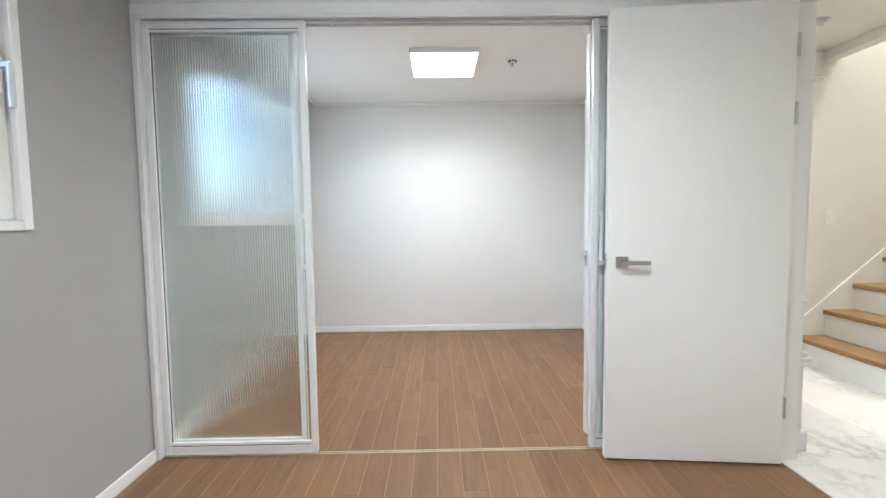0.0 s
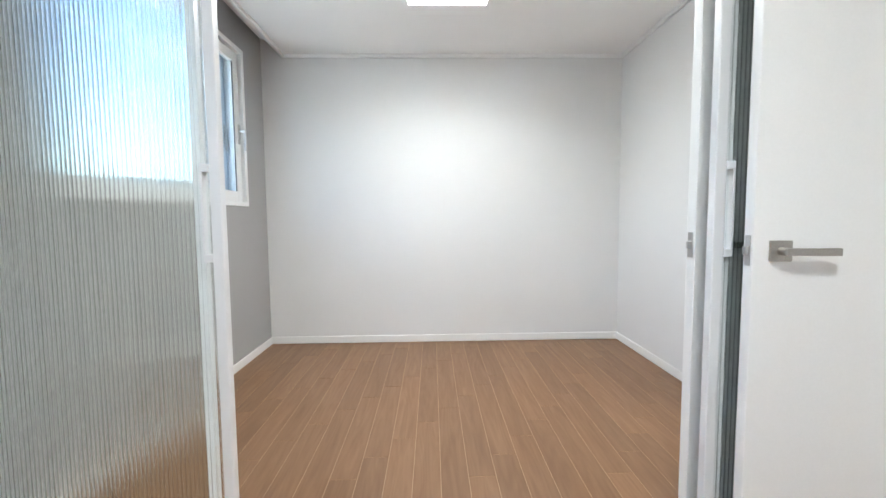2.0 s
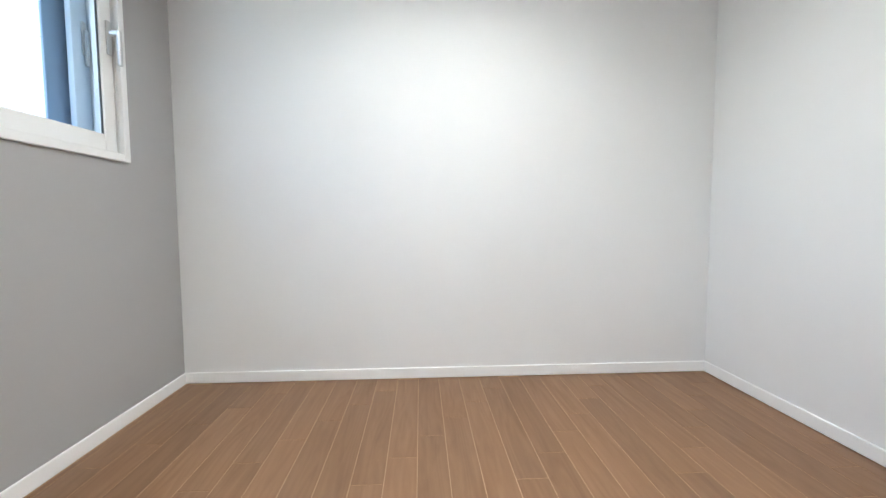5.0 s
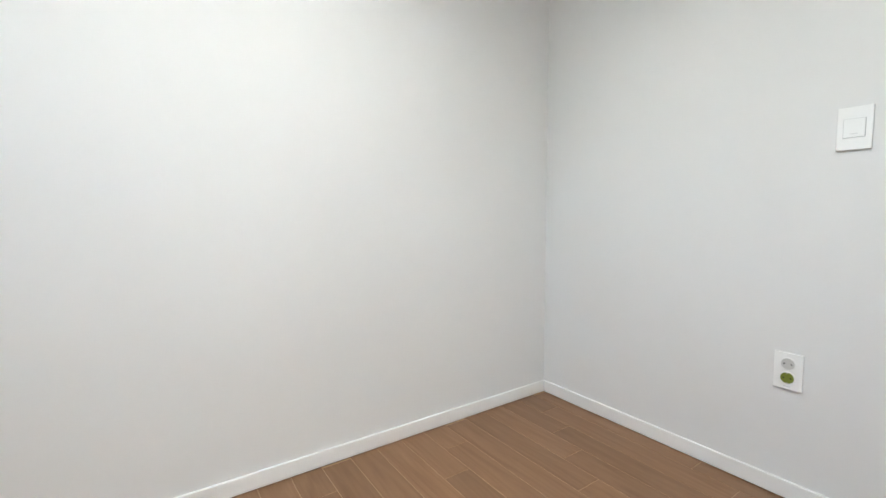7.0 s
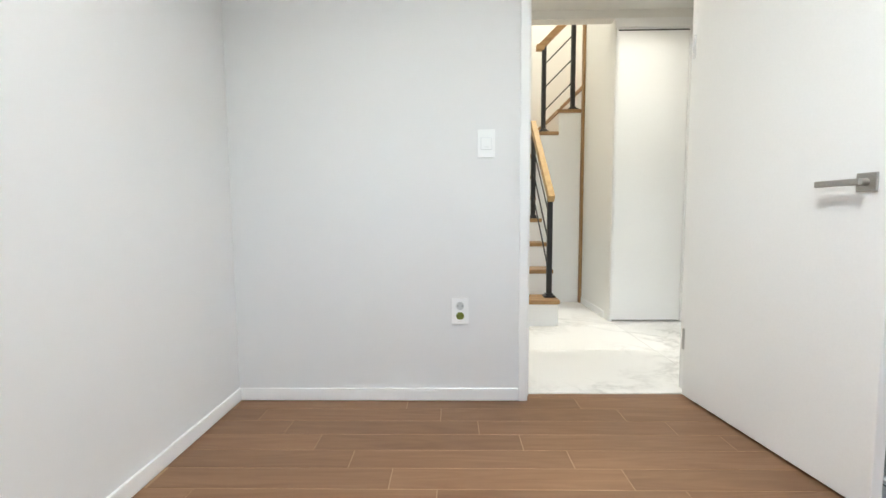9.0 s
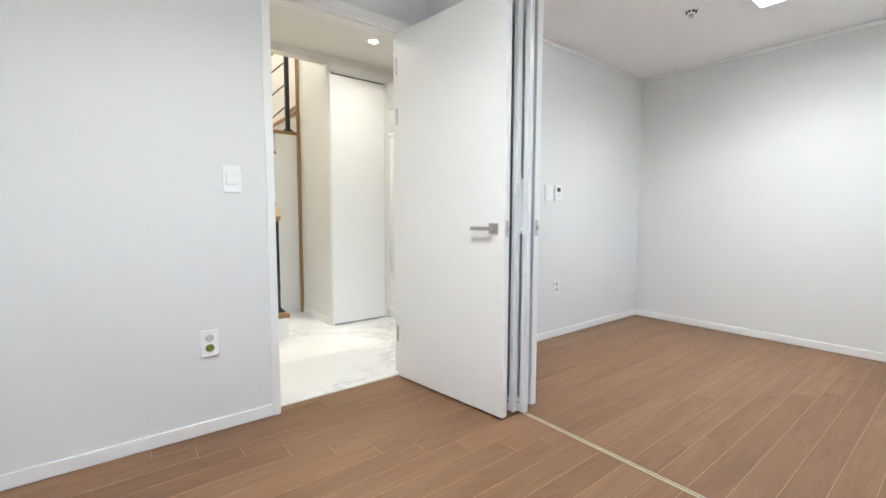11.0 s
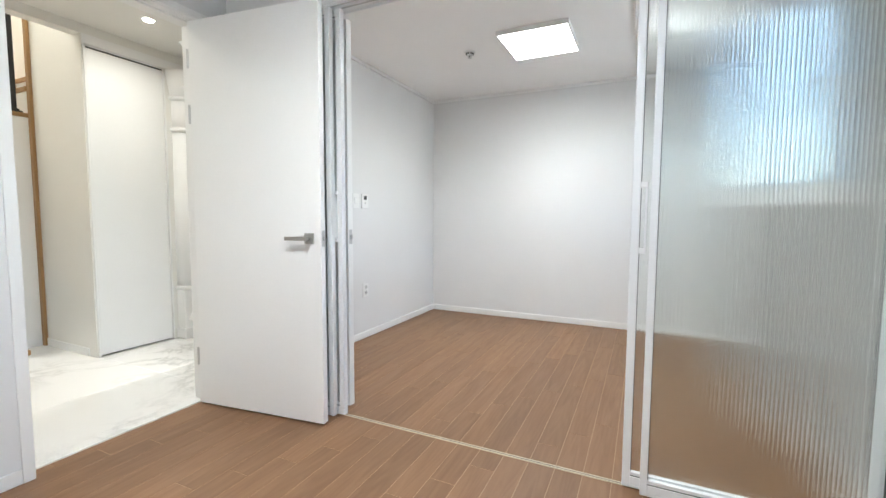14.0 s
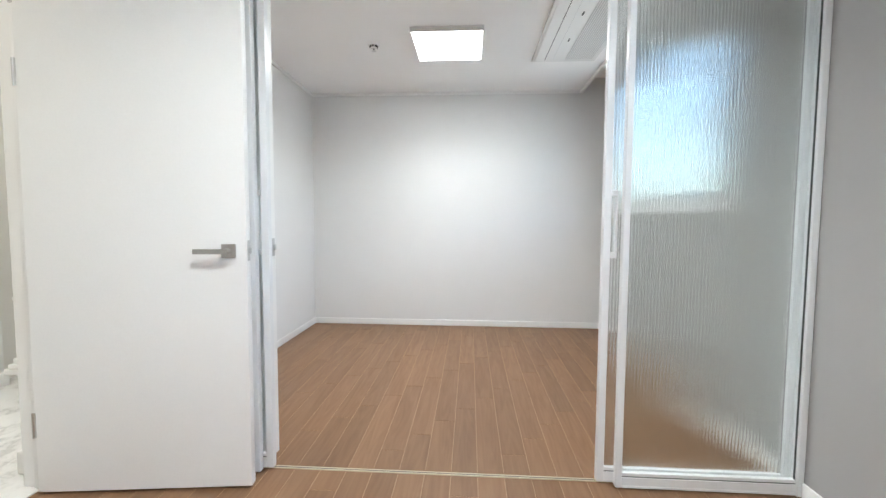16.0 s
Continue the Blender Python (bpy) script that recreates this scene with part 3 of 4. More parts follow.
# ---- room doors ----
def room_door(name, y0, y1, hinge_y, free, side):
    """A flush door standing open against the partition; side is +1 where the leaf's open face looks to +y."""
    d = thing(name, "white flush door standing open, with square nickel lever", "door", (XR, hinge_y, 0), kind="structure")
    mv = Matrix.Translation((-XR, -hinge_y, 0))

    def pp(n, bm, mat, parent=None, label=""):
        bm.transform(mv)
        return part(n, bm, mat, parent or d, label)

    # lining, stop and architrave
    for a, b, s in ((y0 - 0.003, y0 + 0.026, 1), (y1 - 0.026, y1 + 0.003, -1)):
        pp("jamb", box(XR, XH, a, b, 0.0, DOOR_H + 0.003, 0.002), M_trim)
    pp("head", box(XR, XH, y0 + 0.026, y1 - 0.026, DOOR_H - 0.026, DOOR_H + 0.003, 0.002), M_trim)
    for a, b in ((y0 + 0.026, y0 + 0.038), (y1 - 0.038, y1 - 0.026)):
        pp("stop", box(XR + 0.046, XR + 0.09, a, b, 0.0, DOOR_H - 0.026, 0.002), M_trim)
    pp("stop", box(XR + 0.046, XR + 0.09, y0 + 0.038, y1 - 0.038, DOOR_H - 0.038, DOOR_H - 0.026, 0.002), M_trim)
    for xa, xb in ((XR - 0.011, XR - 0.0005), (XH + 0.0005, XH + 0.011)):
        pp("architrave", box(xa, xb, y0 - 0.018, y0 + 0.022, 0.0, DOOR_H + 0.018, 0.003), M_trim)
        pp("architrave", box(xa, xb, y1 - 0.022, y1 + 0.018, 0.0, DOOR_H + 0.018, 0.003), M_trim)
        pp("architrave", box(xa, xb, y0 + 0.022, y1 - 0.022, DOOR_H - 0.022, DOOR_H + 0.018, 0.003), M_trim)
    pp("threshold", box(2.15, XH + 0.012, y0 + 0.026, y1 - 0.026, -0.02, 0.006, 0.002), M_marble, None, "pale stone threshold")
    far = y1 if hinge_y == y0 else y0
    s = -1 if far == y1 else 1
    yj = far - 0.026 if far == y1 else far + 0.026
    pp("strike_plate", box(XR + 0.014, XR + 0.042, min(yj, yj + s * 0.002), max(yj, yj + s * 0.002), 0.92, 0.995, 0.0005), M_steel)
    # No hole is cut: a dark chip paints its shade on the plate.
    pp("strike_hole_shade", box(XR + 0.021, XR + 0.034, min(yj + s * 0.0015, yj + s * 0.0025), max(yj + s * 0.0015, yj + s * 0.0025), 0.94, 0.972), M_dark)

    # leaf, drawn along local x from the hinge, thickness to -y, then turned
    hx, hy = 2.126, hinge_y + (0.066 if hinge_y == y0 else -0.066)
    way = Vector((free[0] - hx, free[1] - hy, 0))
    W, TH, HT = way.length, 0.038, 2.1
    ang = math.atan2(way.y, way.x)
    turn = Matrix.Translation((hx, hy, 0)) @ Matrix.Rotation(ang, 4, "Z")
    flip = side

    def lp(n, bm, mat, parent, label="", smooth=False):
        bm.transform(mv @ turn)
        return part(n, bm, mat, parent, label, smooth)

    def yy(a, b):
        return (min(a * flip, b * flip), max(a * flip, b * flip))

    body_y = yy(0, TH)
    leaf = lp("leaf", box(0, W, *body_y, 0.01, 0.01 + HT, 0.0025), M_white, d)
    zc = 0.96
    xc = W - 0.066
    lp("latch_plate", box(W - 0.0005, W + 0.0015, *yy(0.008, 0.03), zc - 0.04, zc + 0.04, 0.0005), M_steel, leaf)
    lp("latch_bolt", box(W + 0.001, W + 0.012, *yy(0.012, 0.025), zc - 0.012, zc + 0.012, 0.003), M_steel, leaf)
    for face, dirn in ((0, -1), (TH, 1)):
        proj = 0.05 if dirn < 0 else 0.036
        q = lambda a, b: yy(face + dirn * a, face + dirn * b)
        lp("rose", box(xc - 0.027, xc + 0.027, *q(0.0003, 0.009), zc - 0.027, zc + 0.027, 0.002), M_nickel, leaf)
        lp("lever_neck", lathe([(0.011, 0.008), (0.0105, 0.02), (0.0095, proj - 0.008)], 20, "y", (0, 0, 0)) if flip * dirn > 0 else lathe([(0.0095, -(proj - 0.008)), (0.0105, -0.02), (0.011, -0.008)], 20, "y"), M_nickel, leaf).location = (mv @ turn).to_3x3() @ Vector((xc, face * flip, zc))
        lp("lever", box(xc - 0.115, xc + 0.013, *q(proj - 0.014, proj), zc - 0.0095, zc + 0.0095, 0.002), M_nickel, leaf)
    for z in (1.915, 1.62, 0.28):
        hg = lp("hinge", box(0.001, 0.006, *yy(-0.0018, TH * 0.8), z - 0.05, z + 0.05, 0.0006), M_steel, leaf)
        lp("hinge_leaf", box(0.0, 0.0055, *yy(-0.002, -0.0004), z - 0.05, z + 0.05, 0.0006), M_steel, leaf)
        lp("hinge_knuckle", lathe([(0.0042, z - 0.05), (0.0042, z + 0.05)], 14, "z", (-0.004, -0.001 * flip, 0)), M_steel, leaf)
    return d


room_door("door_1", DA0, DA1, DA1, (1.325, 4.230), -1)
room_door("door_2", DB0, DB1, DB0, (1.314, 4.500), 1)


# ---- ceiling fittings ----
def ceiling_light(x, y, w=0.475, l=0.5):
    c = thing("ceiling_light", "square flat white LED ceiling light, switched on", "ceiling light", (x, y, H), group="ceiling lights")
    e = 0.012
    for a, b, p, q in ((-w / 2 - e, -w / 2, -l / 2 - e, l / 2 + e), (w / 2, w / 2 + e, -l / 2 - e, l / 2 + e), (-w / 2, w / 2, -l / 2 - e, -l / 2), (-w / 2, w / 2, l / 2, l / 2 + e)):
        part("rim", box(a, b, p, q, -0.034, -0.0005, 0.0015), M_trim, c)
    part("diffuser", box(-w / 2, w / 2, -l / 2, l / 2, -0.012, -0.004), M_lamp, c, "glowing white diffuser")
    part("back_plate", box(-w / 2, w / 2, -l / 2, l / 2, -0.0038, -0.0005), M_trim, c)
    # the panel's optics throw most of its light downwards
    ld = bpy.data.lights.new("panel_beam", "AREA")
    ld.shape, ld.size, ld.size_y, ld.energy, ld.color, ld.spread = "RECTANGLE", w, l, PANEL, (0.955, 0.99, 1.0), radians(145)
    new("panel_beam", ld).matrix_world = look((x, y, H - 0.0125), (x, y, 0))
    return c


ceiling_light(0.615, 2.93)
ceiling_light(0.60, 5.587)


def sprinkler(x, y):
    s = thing("sprinkler_head", "round white ceiling sprinkler head with chrome centre", "sprinkler", (x, y, H), group="sprinkler heads")
    part("escutcheon", lathe([(0.03, -0.01), (0.038, -0.008), (0.043, -0.003), (0.044, -0.0005)], 28), M_plate, s, "", True)
    part("cup", lathe([(0.015, -0.026), (0.0245, -0.0245), (0.0262, -0.0098)], 24), M_plate, s)
    # Dark bars paint the shade of the slots on the closed cup.
    for k in range(8):
        a = 2 * math.pi * k / 8
        part("slot_shade", rod((0.0247 * math.cos(a), 0.0247 * math.sin(a), -0.0235), (0.0262 * math.cos(a), 0.0262 * math.sin(a), -0.0105), 0.012), M_dark, s)
    part("collar", lathe([(0.009, -0.03), (0.0105, -0.028), (0.011, -0.0222)], 20), M_steel, s)
    for a in (0, 180):
        k = math.cos(radians(a))
        part("frame_arm", rod((0.012 * k, 0, -0.028), (0.006 * k, 0, -0.046), 0.003), M_steel, s)
    part("deflector", lathe([(0.004, -0.05), (0.0165, -0.0485), (0.0165, -0.0465), (0.004, -0.0455)], 20), M_steel, s)
    part("bulb", lathe([(0.002, -0.0455), (0.0032, -0.04), (0.0032, -0.033), (0.002, -0.0302)], 12), M_dark, s)
    return s


sprinkler(1.168, 2.92)
sprinkler(1.12, 5.555)


def air_conditioner(x0, x1, y0, y1):
    xm, ym = (x0 + x1) / 2, (y0 + y1) / 2
    a = thing("air_conditioner", "white one-way ceiling cassette air conditioner, closed", "air conditioner", (xm, ym, H))
    hx, hy = (x1 - x0) / 2, (y1 - y0) / 2
    part("panel", box(-hx, hx, -hy, hy, -0.022, -0.0005, 0.006), M_plate, a)
    part("louvre_flap", box(hx - 0.094, hx - 0.02, -hy + 0.05, hy - 0.05, -0.029, -0.0225, 0.003), M_plate, a, "closed white air flap")
    # Dark strip paints the shade of the gap beside the flap.
    part("flap_gap_shade", box(hx - 0.1, hx - 0.094, -hy + 0.05, hy - 0.05, -0.0235, -0.0222), M_dark, a)
    g = part("intake_grille", box(-hx + 0.03, hx - 0.255, -hy + 0.06, hy - 0.06, -0.0245, -0.0222, 0.001), M_plate_grey, a, "slatted grey intake grille")
    n = 15
    for k in range(n):
        xx = -hx + 0.037 + (2 * hx - 0.299) * k / (n - 1)
        part("slat", box(xx - 0.0032, xx + 0.0032, -hy + 0.065, hy - 0.065, -0.0275, -0.0246), M_plate, g)
    for yy in (-0.19, 0.19):
        part("sensor_window", box(hx - 0.208, hx - 0.198, yy - 0.025, yy + 0.025, -0.0232, -0.0222), M_lcd, a)
    part("panel_joint", box(hx - 0.16, hx - 0.158, -hy + 0.03, hy - 0.03, -0.0226, -0.0222), M_plate_grey, a)
    return a


air_conditioner(-0.525, -0.03, 2.57, 3.77)


# ---- wall plates ----
def wall_frame(x, y, z, rz):
    return Matrix.Translation((x, y, z)) @ Matrix.Rotation(radians(rz), 4, "Z")


def light_switch(m, w=0.078, h=0.125):
    """Drawn facing -y, then turned by m."""
    s = thing("light_switch", "white rocker light switch plate", "light switch", group="light switches")
    part("plate", box(-w / 2, w / 2, -0.009, -0.0004, -h / 2, h / 2, 0.002), M_plate, s)
    part("surround", box(-0.0245, 0.0245, -0.0102, -0.0088, -0.0275, 0.0275, 0.0006), M_plate_grey, s)
    part("rocker", box(-0.0235, 0.0235, -0.013, -0.01, -0.0265, 0.0265, 0.0012), M_plate, s)
    part("indicator", box(-0.009, 0.009, -0.0134, -0.0128, -0.017, -0.0158), M_plate_grey, s)
    s.matrix_world = m
    return s


def outlet(m, lower, label, w=0.078, h=0.122):
    s = thing("power_outlet", label, "power outlet", group="power outlets")
    part("plate", box(-w / 2, w / 2, -0.009, -0.0004, -h / 2, h / 2, 0.002), M_plate, s)
    for zc, mat in ((0.025, M_well_shade), (-0.022, lower)):
        k = part("socket_ring", lathe([(0.0195, -0.0115), (0.0212, -0.0112), (0.0215, -0.0088)], 26, "y", (0, 0, zc)), M_plate, s)
        part("socket_well", lathe([(0.0182, -0.0122), (0.0182, -0.0113)], 24, "y", (0, 0, zc)), mat, s)
        # Dark discs paint the shade of the pin holes.
        for xx in (-0.0095, 0.0095):
            part("pin_hole_shade", lathe([(0.0025, -0.0127), (0.0025, -0.0119)], 10, "y", (xx, 0, zc)), M_dark, s)
        for zz in (0.0165, -0.0165):
            part("earth_clip", box(-0.0025, 0.0025, -0.0128, -0.0119, zc + zz - 0.0018, zc + zz + 0.0018), M_steel, s)
    part("mark", box(-0.009, 0.009, -0.0094, -0.0088, -0.051, -0.0495), M_plate_grey, s)
    s.matrix_world = m
    return s


def thermostat(m):
    s = thing("thermostat", "white room thermostat with dark display", "thermostat")
    part("body", box(-0.045, 0.045, -0.014, -0.0004, -0.0625, 0.0625, 0.003), M_plate, s)
    part("display", box(-0.021, 0.021, -0.0152, -0.0138, 0.012, 0.046, 0.001), M_lcd, s)
    part("dial_button", lathe([(0.007, -0.0165), (0.008, -0.0155), (0.008, -0.0138)], 20, "y", (0, 0, -0.016)), M_plate_grey, s)
    for xx in (-0.02, 0.02):
        part("key", box(xx - 0.008, xx + 0.008, -0.0155, -0.0138, -0.042, -0.034, 0.001), M_plate, s)
    s.matrix_world = m
    return s


EAST = 270
light_switch(wall_frame(XR, 5.541, 1.192, EAST))
light_switch(wall_frame(XR, 3.205, 1.207, EAST), 0.09, 0.125)
thermostat(wall_frame(XR, 3.083, 1.207, EAST))
outlet(wall_frame(XR, 5.661, 0.43, EAST), M_green, "white double power outlet with olive green lower socket")
outlet(wall_frame(XR, 3.078, 0.43, EAST), M_plate_grey, "white double power outlet with grey lower socket")
outlet(wall_frame(XL, 5.235, 0.42, 90), M_plate_grey, "white double power outlet under the window")


# ---- hall and stairwell ----
HX, HY = 3.56, 4.42            # face of the cupboard wall, face of the wall by the stairs
HZ, TOP = 2.44, 5.2
SX, SY0, SY1, XE = 3.41, 4.87, 5.6, 5.1
RISE, GO = 0.2085, 0.23
XS = SX + 4 * GO                # plane of the upper flight's open side

structure("hall_end_wall", wall_mesh("y", SY1, SY1 + 0.12, XH - 0.07, XE + 0.12, -0.05, TOP), M_hall, "warm white painted wall beside the stairs")
structure("stair_far_wall", wall_mesh("x", XE, XE + 0.12, 1.0, SY1, -0.05, TOP), M_hall, "warm white painted far wall of the stairwell")
structure("cupboard_wall", wall_mesh("x", HX, HX + 0.1, 0.6, HY, -0.05, 2.7, [(3.838, 4.412, -0.05, 2.30)]), M_hall, "white painted hall wall with a flush cupboard door")
structure("stair_side_wall", wall_mesh("y", HY - 0.1, HY, HX + 0.1, XS - 0.03, -0.05, TOP), M_hall, "white painted wall beside the stairs")
structure("stair_flank_wall", wall_mesh("x", XS - 0.03, XS + 0.02, 1.0, HY - 0.02, 1.2, TOP), M_hall, "white painted wall along the upper stairs")
structure("hall_south_wall", wall_mesh("y", 0.6, 0.7, XH, HX, -0.05, 2.7), M_hall, "white painted far end of the hall")
structure("ceiling_hall", box(XH, HX + 0.02, 0.7, SY1, HZ, HZ + 0.2), M_hall, "warm white hall ceiling", "ceiling")
structure("stairwell_fascia", box(HX, HX + 0.1, HY, SY1, 2.372, TOP, 0.002), M_hall, "white fascia along the stairwell opening", "wall")
structure("ceiling_stairwell", box(HX, XE, 1.0, SY1, TOP, TOP + 0.1), M_hall, "white stairwell ceiling", "ceiling")
structure("stairwell_south_wall", wall_mesh("y", 0.9, 1.0, XS, XE, -0.05, TOP), M_hall, "white painted end of the stairwell")
structure("hall_slab", box(XH - 0.075, XE, 0.6, SY1, -0.06, -0.004), M_grout, "pale grout bed under hall tiles", "floor")
structure("hall_baseboard", box(HX + 0.1, XS - 0.03, HY + 0.0005, HY + 0.008, 0.0, 0.06, 0.002), M_trim, "slim white hall skirting", "baseboard")


def cupboard_door():
    c = thing("cupboard_door", "tall plain white flush cupboard door, shut", "door", (HX, 4.125, 0), kind="structure")
    mv = Matrix.Translation((-HX, -4.125, 0))

    def pp(n, bm, mat):
        bm.transform(mv)
        return part(n, bm, mat, c)

    pp("leaf", box(HX - 0.004, HX + 0.03, 3.855, 4.396, 0.012, 2.279, 0.003), M_white)
    # Near-black filler paints the shade of the gap over the leaf.
    pp("top_gap_shade", box(HX + 0.004, HX + 0.03, 3.852, 4.399, 2.2795, 2.2905), M_dark)
    pp("frame_side", box(HX - 0.012, HX + 0.06, 4.399, 4.4115, 0.0, 2.298, 0.002), M_trim)
    pp("frame_side", box(HX - 0.012, HX + 0.06, 3.8385, 3.852, 0.0, 2.298, 0.002), M_trim)
    pp("frame_head", box(HX - 0.012, HX + 0.06, 3.852, 4.399, 2.2905, 2.2985, 0.001), M_trim)
    # Near-black backing gives the side and bottom gaps their painted shade.
    pp("gap_shade_backing", box(HX + 0.031, HX + 0.06, 3.852, 4.399, 0.001, 2.2905), M_dark)
    return c


cupboard_door()
structure("trim_door_head", box(HX - 0.014, HX - 0.0005, 3.45, 4.4195, 2.302, 2.372, 0.003), M_trim, "white moulding over the cupboard door", "moulding")


def column(x, y):
    """A half-round classical column against the hall wall."""
    c = thing("wall_column", "white half-round classical column with ring mouldings", "column", (x, y, 0))
    R = 0.105
    part("plinth", box(-0.12, 0.02, -0.125, 0.125, 0.0, 0.09, 0.006), M_trim, c)
    part("pedestal", box(-0.105, 0.02, -0.11, 0.11, 0.09, 0.425, 0.004), M_trim, c)
    part("base_ring", lathe([(R, 0.425), (R + 0.022, 0.43), (R + 0.026, 0.442), (R + 0.012, 0.455), (R, 0.462)], 32), M_trim, c, "", True)
    part("shaft", lathe([(R, 0.46), (R, 1.0), (R - 0.008, 1.79)], 32), M_trim, c, "", True)
    part("neck_ring", lathe([(R - 0.008, 1.788), (R + 0.008, 1.795), (R + 0.012, 1.807), (R + 0.008, 1.82), (R - 0.006, 1.828)], 32), M_trim, c, "", True)
    part("neck", lathe([(R - 0.007, 1.827), (R - 0.007, 2.05)], 32), M_trim, c, "", True)
    part("capital_ring", lathe([(R - 0.007, 2.048), (R + 0.012, 2.058), (R + 0.018, 2.07), (R + 0.006, 2.085)], 32), M_trim, c, "", True)
    part("capital", lathe([(R, 2.084), (R + 0.02, 2.2), (R + 0.035, 2.28), (R + 0.035, 2.301)], 32), M_trim, c, "", True)
    return c


column(HX, 3.69)


def pilaster(x, y0, y1):
    """A flat pilaster between the two doorways, on the hall side."""
    ym, w = (y0 + y1) / 2, (y1 - y0) / 2
    p = thing("wall_pilaster", "white moulded pilaster between two doorways", "pilaster", (x, ym, 0))
    D = 0.105
    part("plinth", box(0.0005, D + 0.02, -w + 0.004, w - 0.004, 0.0, 0.1, 0.008), M_trim, p)
    part("pedestal", box(0.0005, D, -w + 0.02, w - 0.02, 0.1, 0.43, 0.004), M_trim, p)
    for n, z0, z1, e in (("base_cap", 0.43, 0.455, 0.05), ("base_cap_step", 0.455, 0.475, 0.03), ("base_cap_neck", 0.475, 0.5, 0.012)):
        part(n, box(0.0005, D + e, -w + 0.02 - min(e, 0.018), w - 0.02 + min(e, 0.018), z0, z1, 0.005), M_trim, p)
    part("shaft", box(0.0005, D - 0.005, -w + 0.025, w - 0.025, 0.5, 2.42, 0.004), M_trim, p)
    part("shaft_band", box(0.0005, D + 0.01, -w + 0.015, w - 0.015, 0.742, 0.756, 0.004), M_trim, p)
    for z in (1.82, 2.075):
        for n, dz, e in (("capital_step", -0.028, 0.012), ("capital_step", -0.014, 0.026), ("capital", 0.0, 0.042)):
            part(n, box(0.0005, D + e, -w + 0.02 - min(e, 0.018), w - 0.02 + min(e, 0.018), z + dz, z + dz + 0.0135, 0.004), M_trim, p)
    return p


pilaster(XH, 4.265, 4.487)


def downlight(x, y, z):
    d = thing("downlight", "round recessed warm downlight, switched on, three of the four added", "downlight", (x, y, z), group="downlights")
    part("rim", lathe([(0.032, -0.001), (0.036, -0.005), (0.044, -0.004), (0.046, -0.0005)], 28), M_plate, d)
    part("lens", lathe([(0.031, -0.0072), (0.031, -0.0012)], 24), M_down, d, "glowing lens")
    return d


# Only the first lamp is known; three unseen ones are added for brightness.
for px, py, pz in ((3.06, 4.24, HZ), (3.06, 2.4, HZ), (2.82, 5.16, HZ), (4.7, 4.9, TOP)):
    downlight(px, py, pz)
    ld = bpy.data.lights.new("downlight_and_fill_beam", "AREA")
    ld.shape, ld.size, ld.energy, ld.color, ld.spread = "DISK", 0.09, BEAM if pz < 3 else 9.0, (0.975, 0.962, 0.875), radians(150)
    new("downlight_and_fill_beam", ld).matrix_world = look((px, py, pz - 0.012), (px, py, 0))


# ---- stairs ----
stairs = thing("staircase", "white staircase with oak treads and a winding turn", "staircase", (SX, SY0, 0), kind="structure")
sm = Matrix.Translation((-SX, -SY0, 0))


def sp(n, bm, mat, label=""):
    bm.transform(sm)
    return part(n, bm, mat, stairs, label)


NOSE, TT = 0.018, 0.034
for k in range(4):
    x0, z1 = SX + k * GO, (k + 1) * RISE
    sp("riser", box(x0, x0 + 0.018, SY0, SY1 - 0.012, k * RISE, z1 - TT), M_white)
    sp("tread", box(x0 - NOSE, x0 + GO - 0.001, SY0 - 0.012, SY1 - 0.013, z1 - TT, z1, 0.005), M_oak, "oak tread")
    sp("flank", box(x0 + 0.018, x0 + GO + (0.018 if k < 3 else 0), SY0, SY0 + 0.02, 0, z1 - TT), M_white)
piv = (XS, SY0)


def edge_point(a):
    """Where the winder line at angle a (90 looks to +y, 0 to +x) meets the walls."""
    c, s = math.cos(radians(a)), math.sin(radians(a))
    r = min((XE - 0.001 - piv[0]) / c if c > 1e-6 else 1e9, (SY1 - 0.013 - piv[1]) / s if s > 1e-6 else 1e9)
    return (piv[0] + r * c, piv[1] + r * s)


for k in range(3):
    a0, a1 = 90 - 30 * k, 90 - 30 * (k + 1)
    z1 = (5 + k) * RISE
    p0, p1 = edge_point(a0), edge_point(a1)
    pts = [piv, p0]
    if a0 > 45 > a1 - 0.01 and p0[1] > SY1 - 0.02 and p1[0] > XE - 0.01:
        pts.append((XE - 0.001, SY1 - 0.013))
    pts.append(p1)
    out = list(pts)
    nx, ny = -math.sin(radians(a0)) * -1, math.cos(radians(a0)) * -1
    shift = [(x - nx * NOSE if i < 2 else x, y - ny * NOSE if i < 2 else y) for i, (x, y) in enumerate(out)]
    shift[1] = (min(shift[1][0], XE - 0.001), min(shift[1][1], SY1 - 0.013))
    sp("tread", prism(shift[::-1], z1 - TT, z1, 0.004), M_oak, "oak winder tread")
    sp("riser", prism(out[::-1], z1 - RISE, z1 - TT), M_white)
for k in range(9):
    y1, z1 = SY0 - k * 0.215, (8 + k) * RISE
    y0 = y1 - 0.215
    sp("tread", box(XS - 0.012, XE - 0.001, y0 + 0.001, y1 + NOSE, z1 - TT, z1, 0.005), M_oak, "oak tread")
    sp("riser", box(XS + 0.0205, XE - 0.001, y1 - 0.018, y1, z1 - RISE, z1 - TT), M_white)
    if k < 3:
        sp("flank", box(XS, XS + 0.02, max(y0, HY - 0.02), y1, 0.0, z1 - TT), M_white, "white panel under the upper stairs")
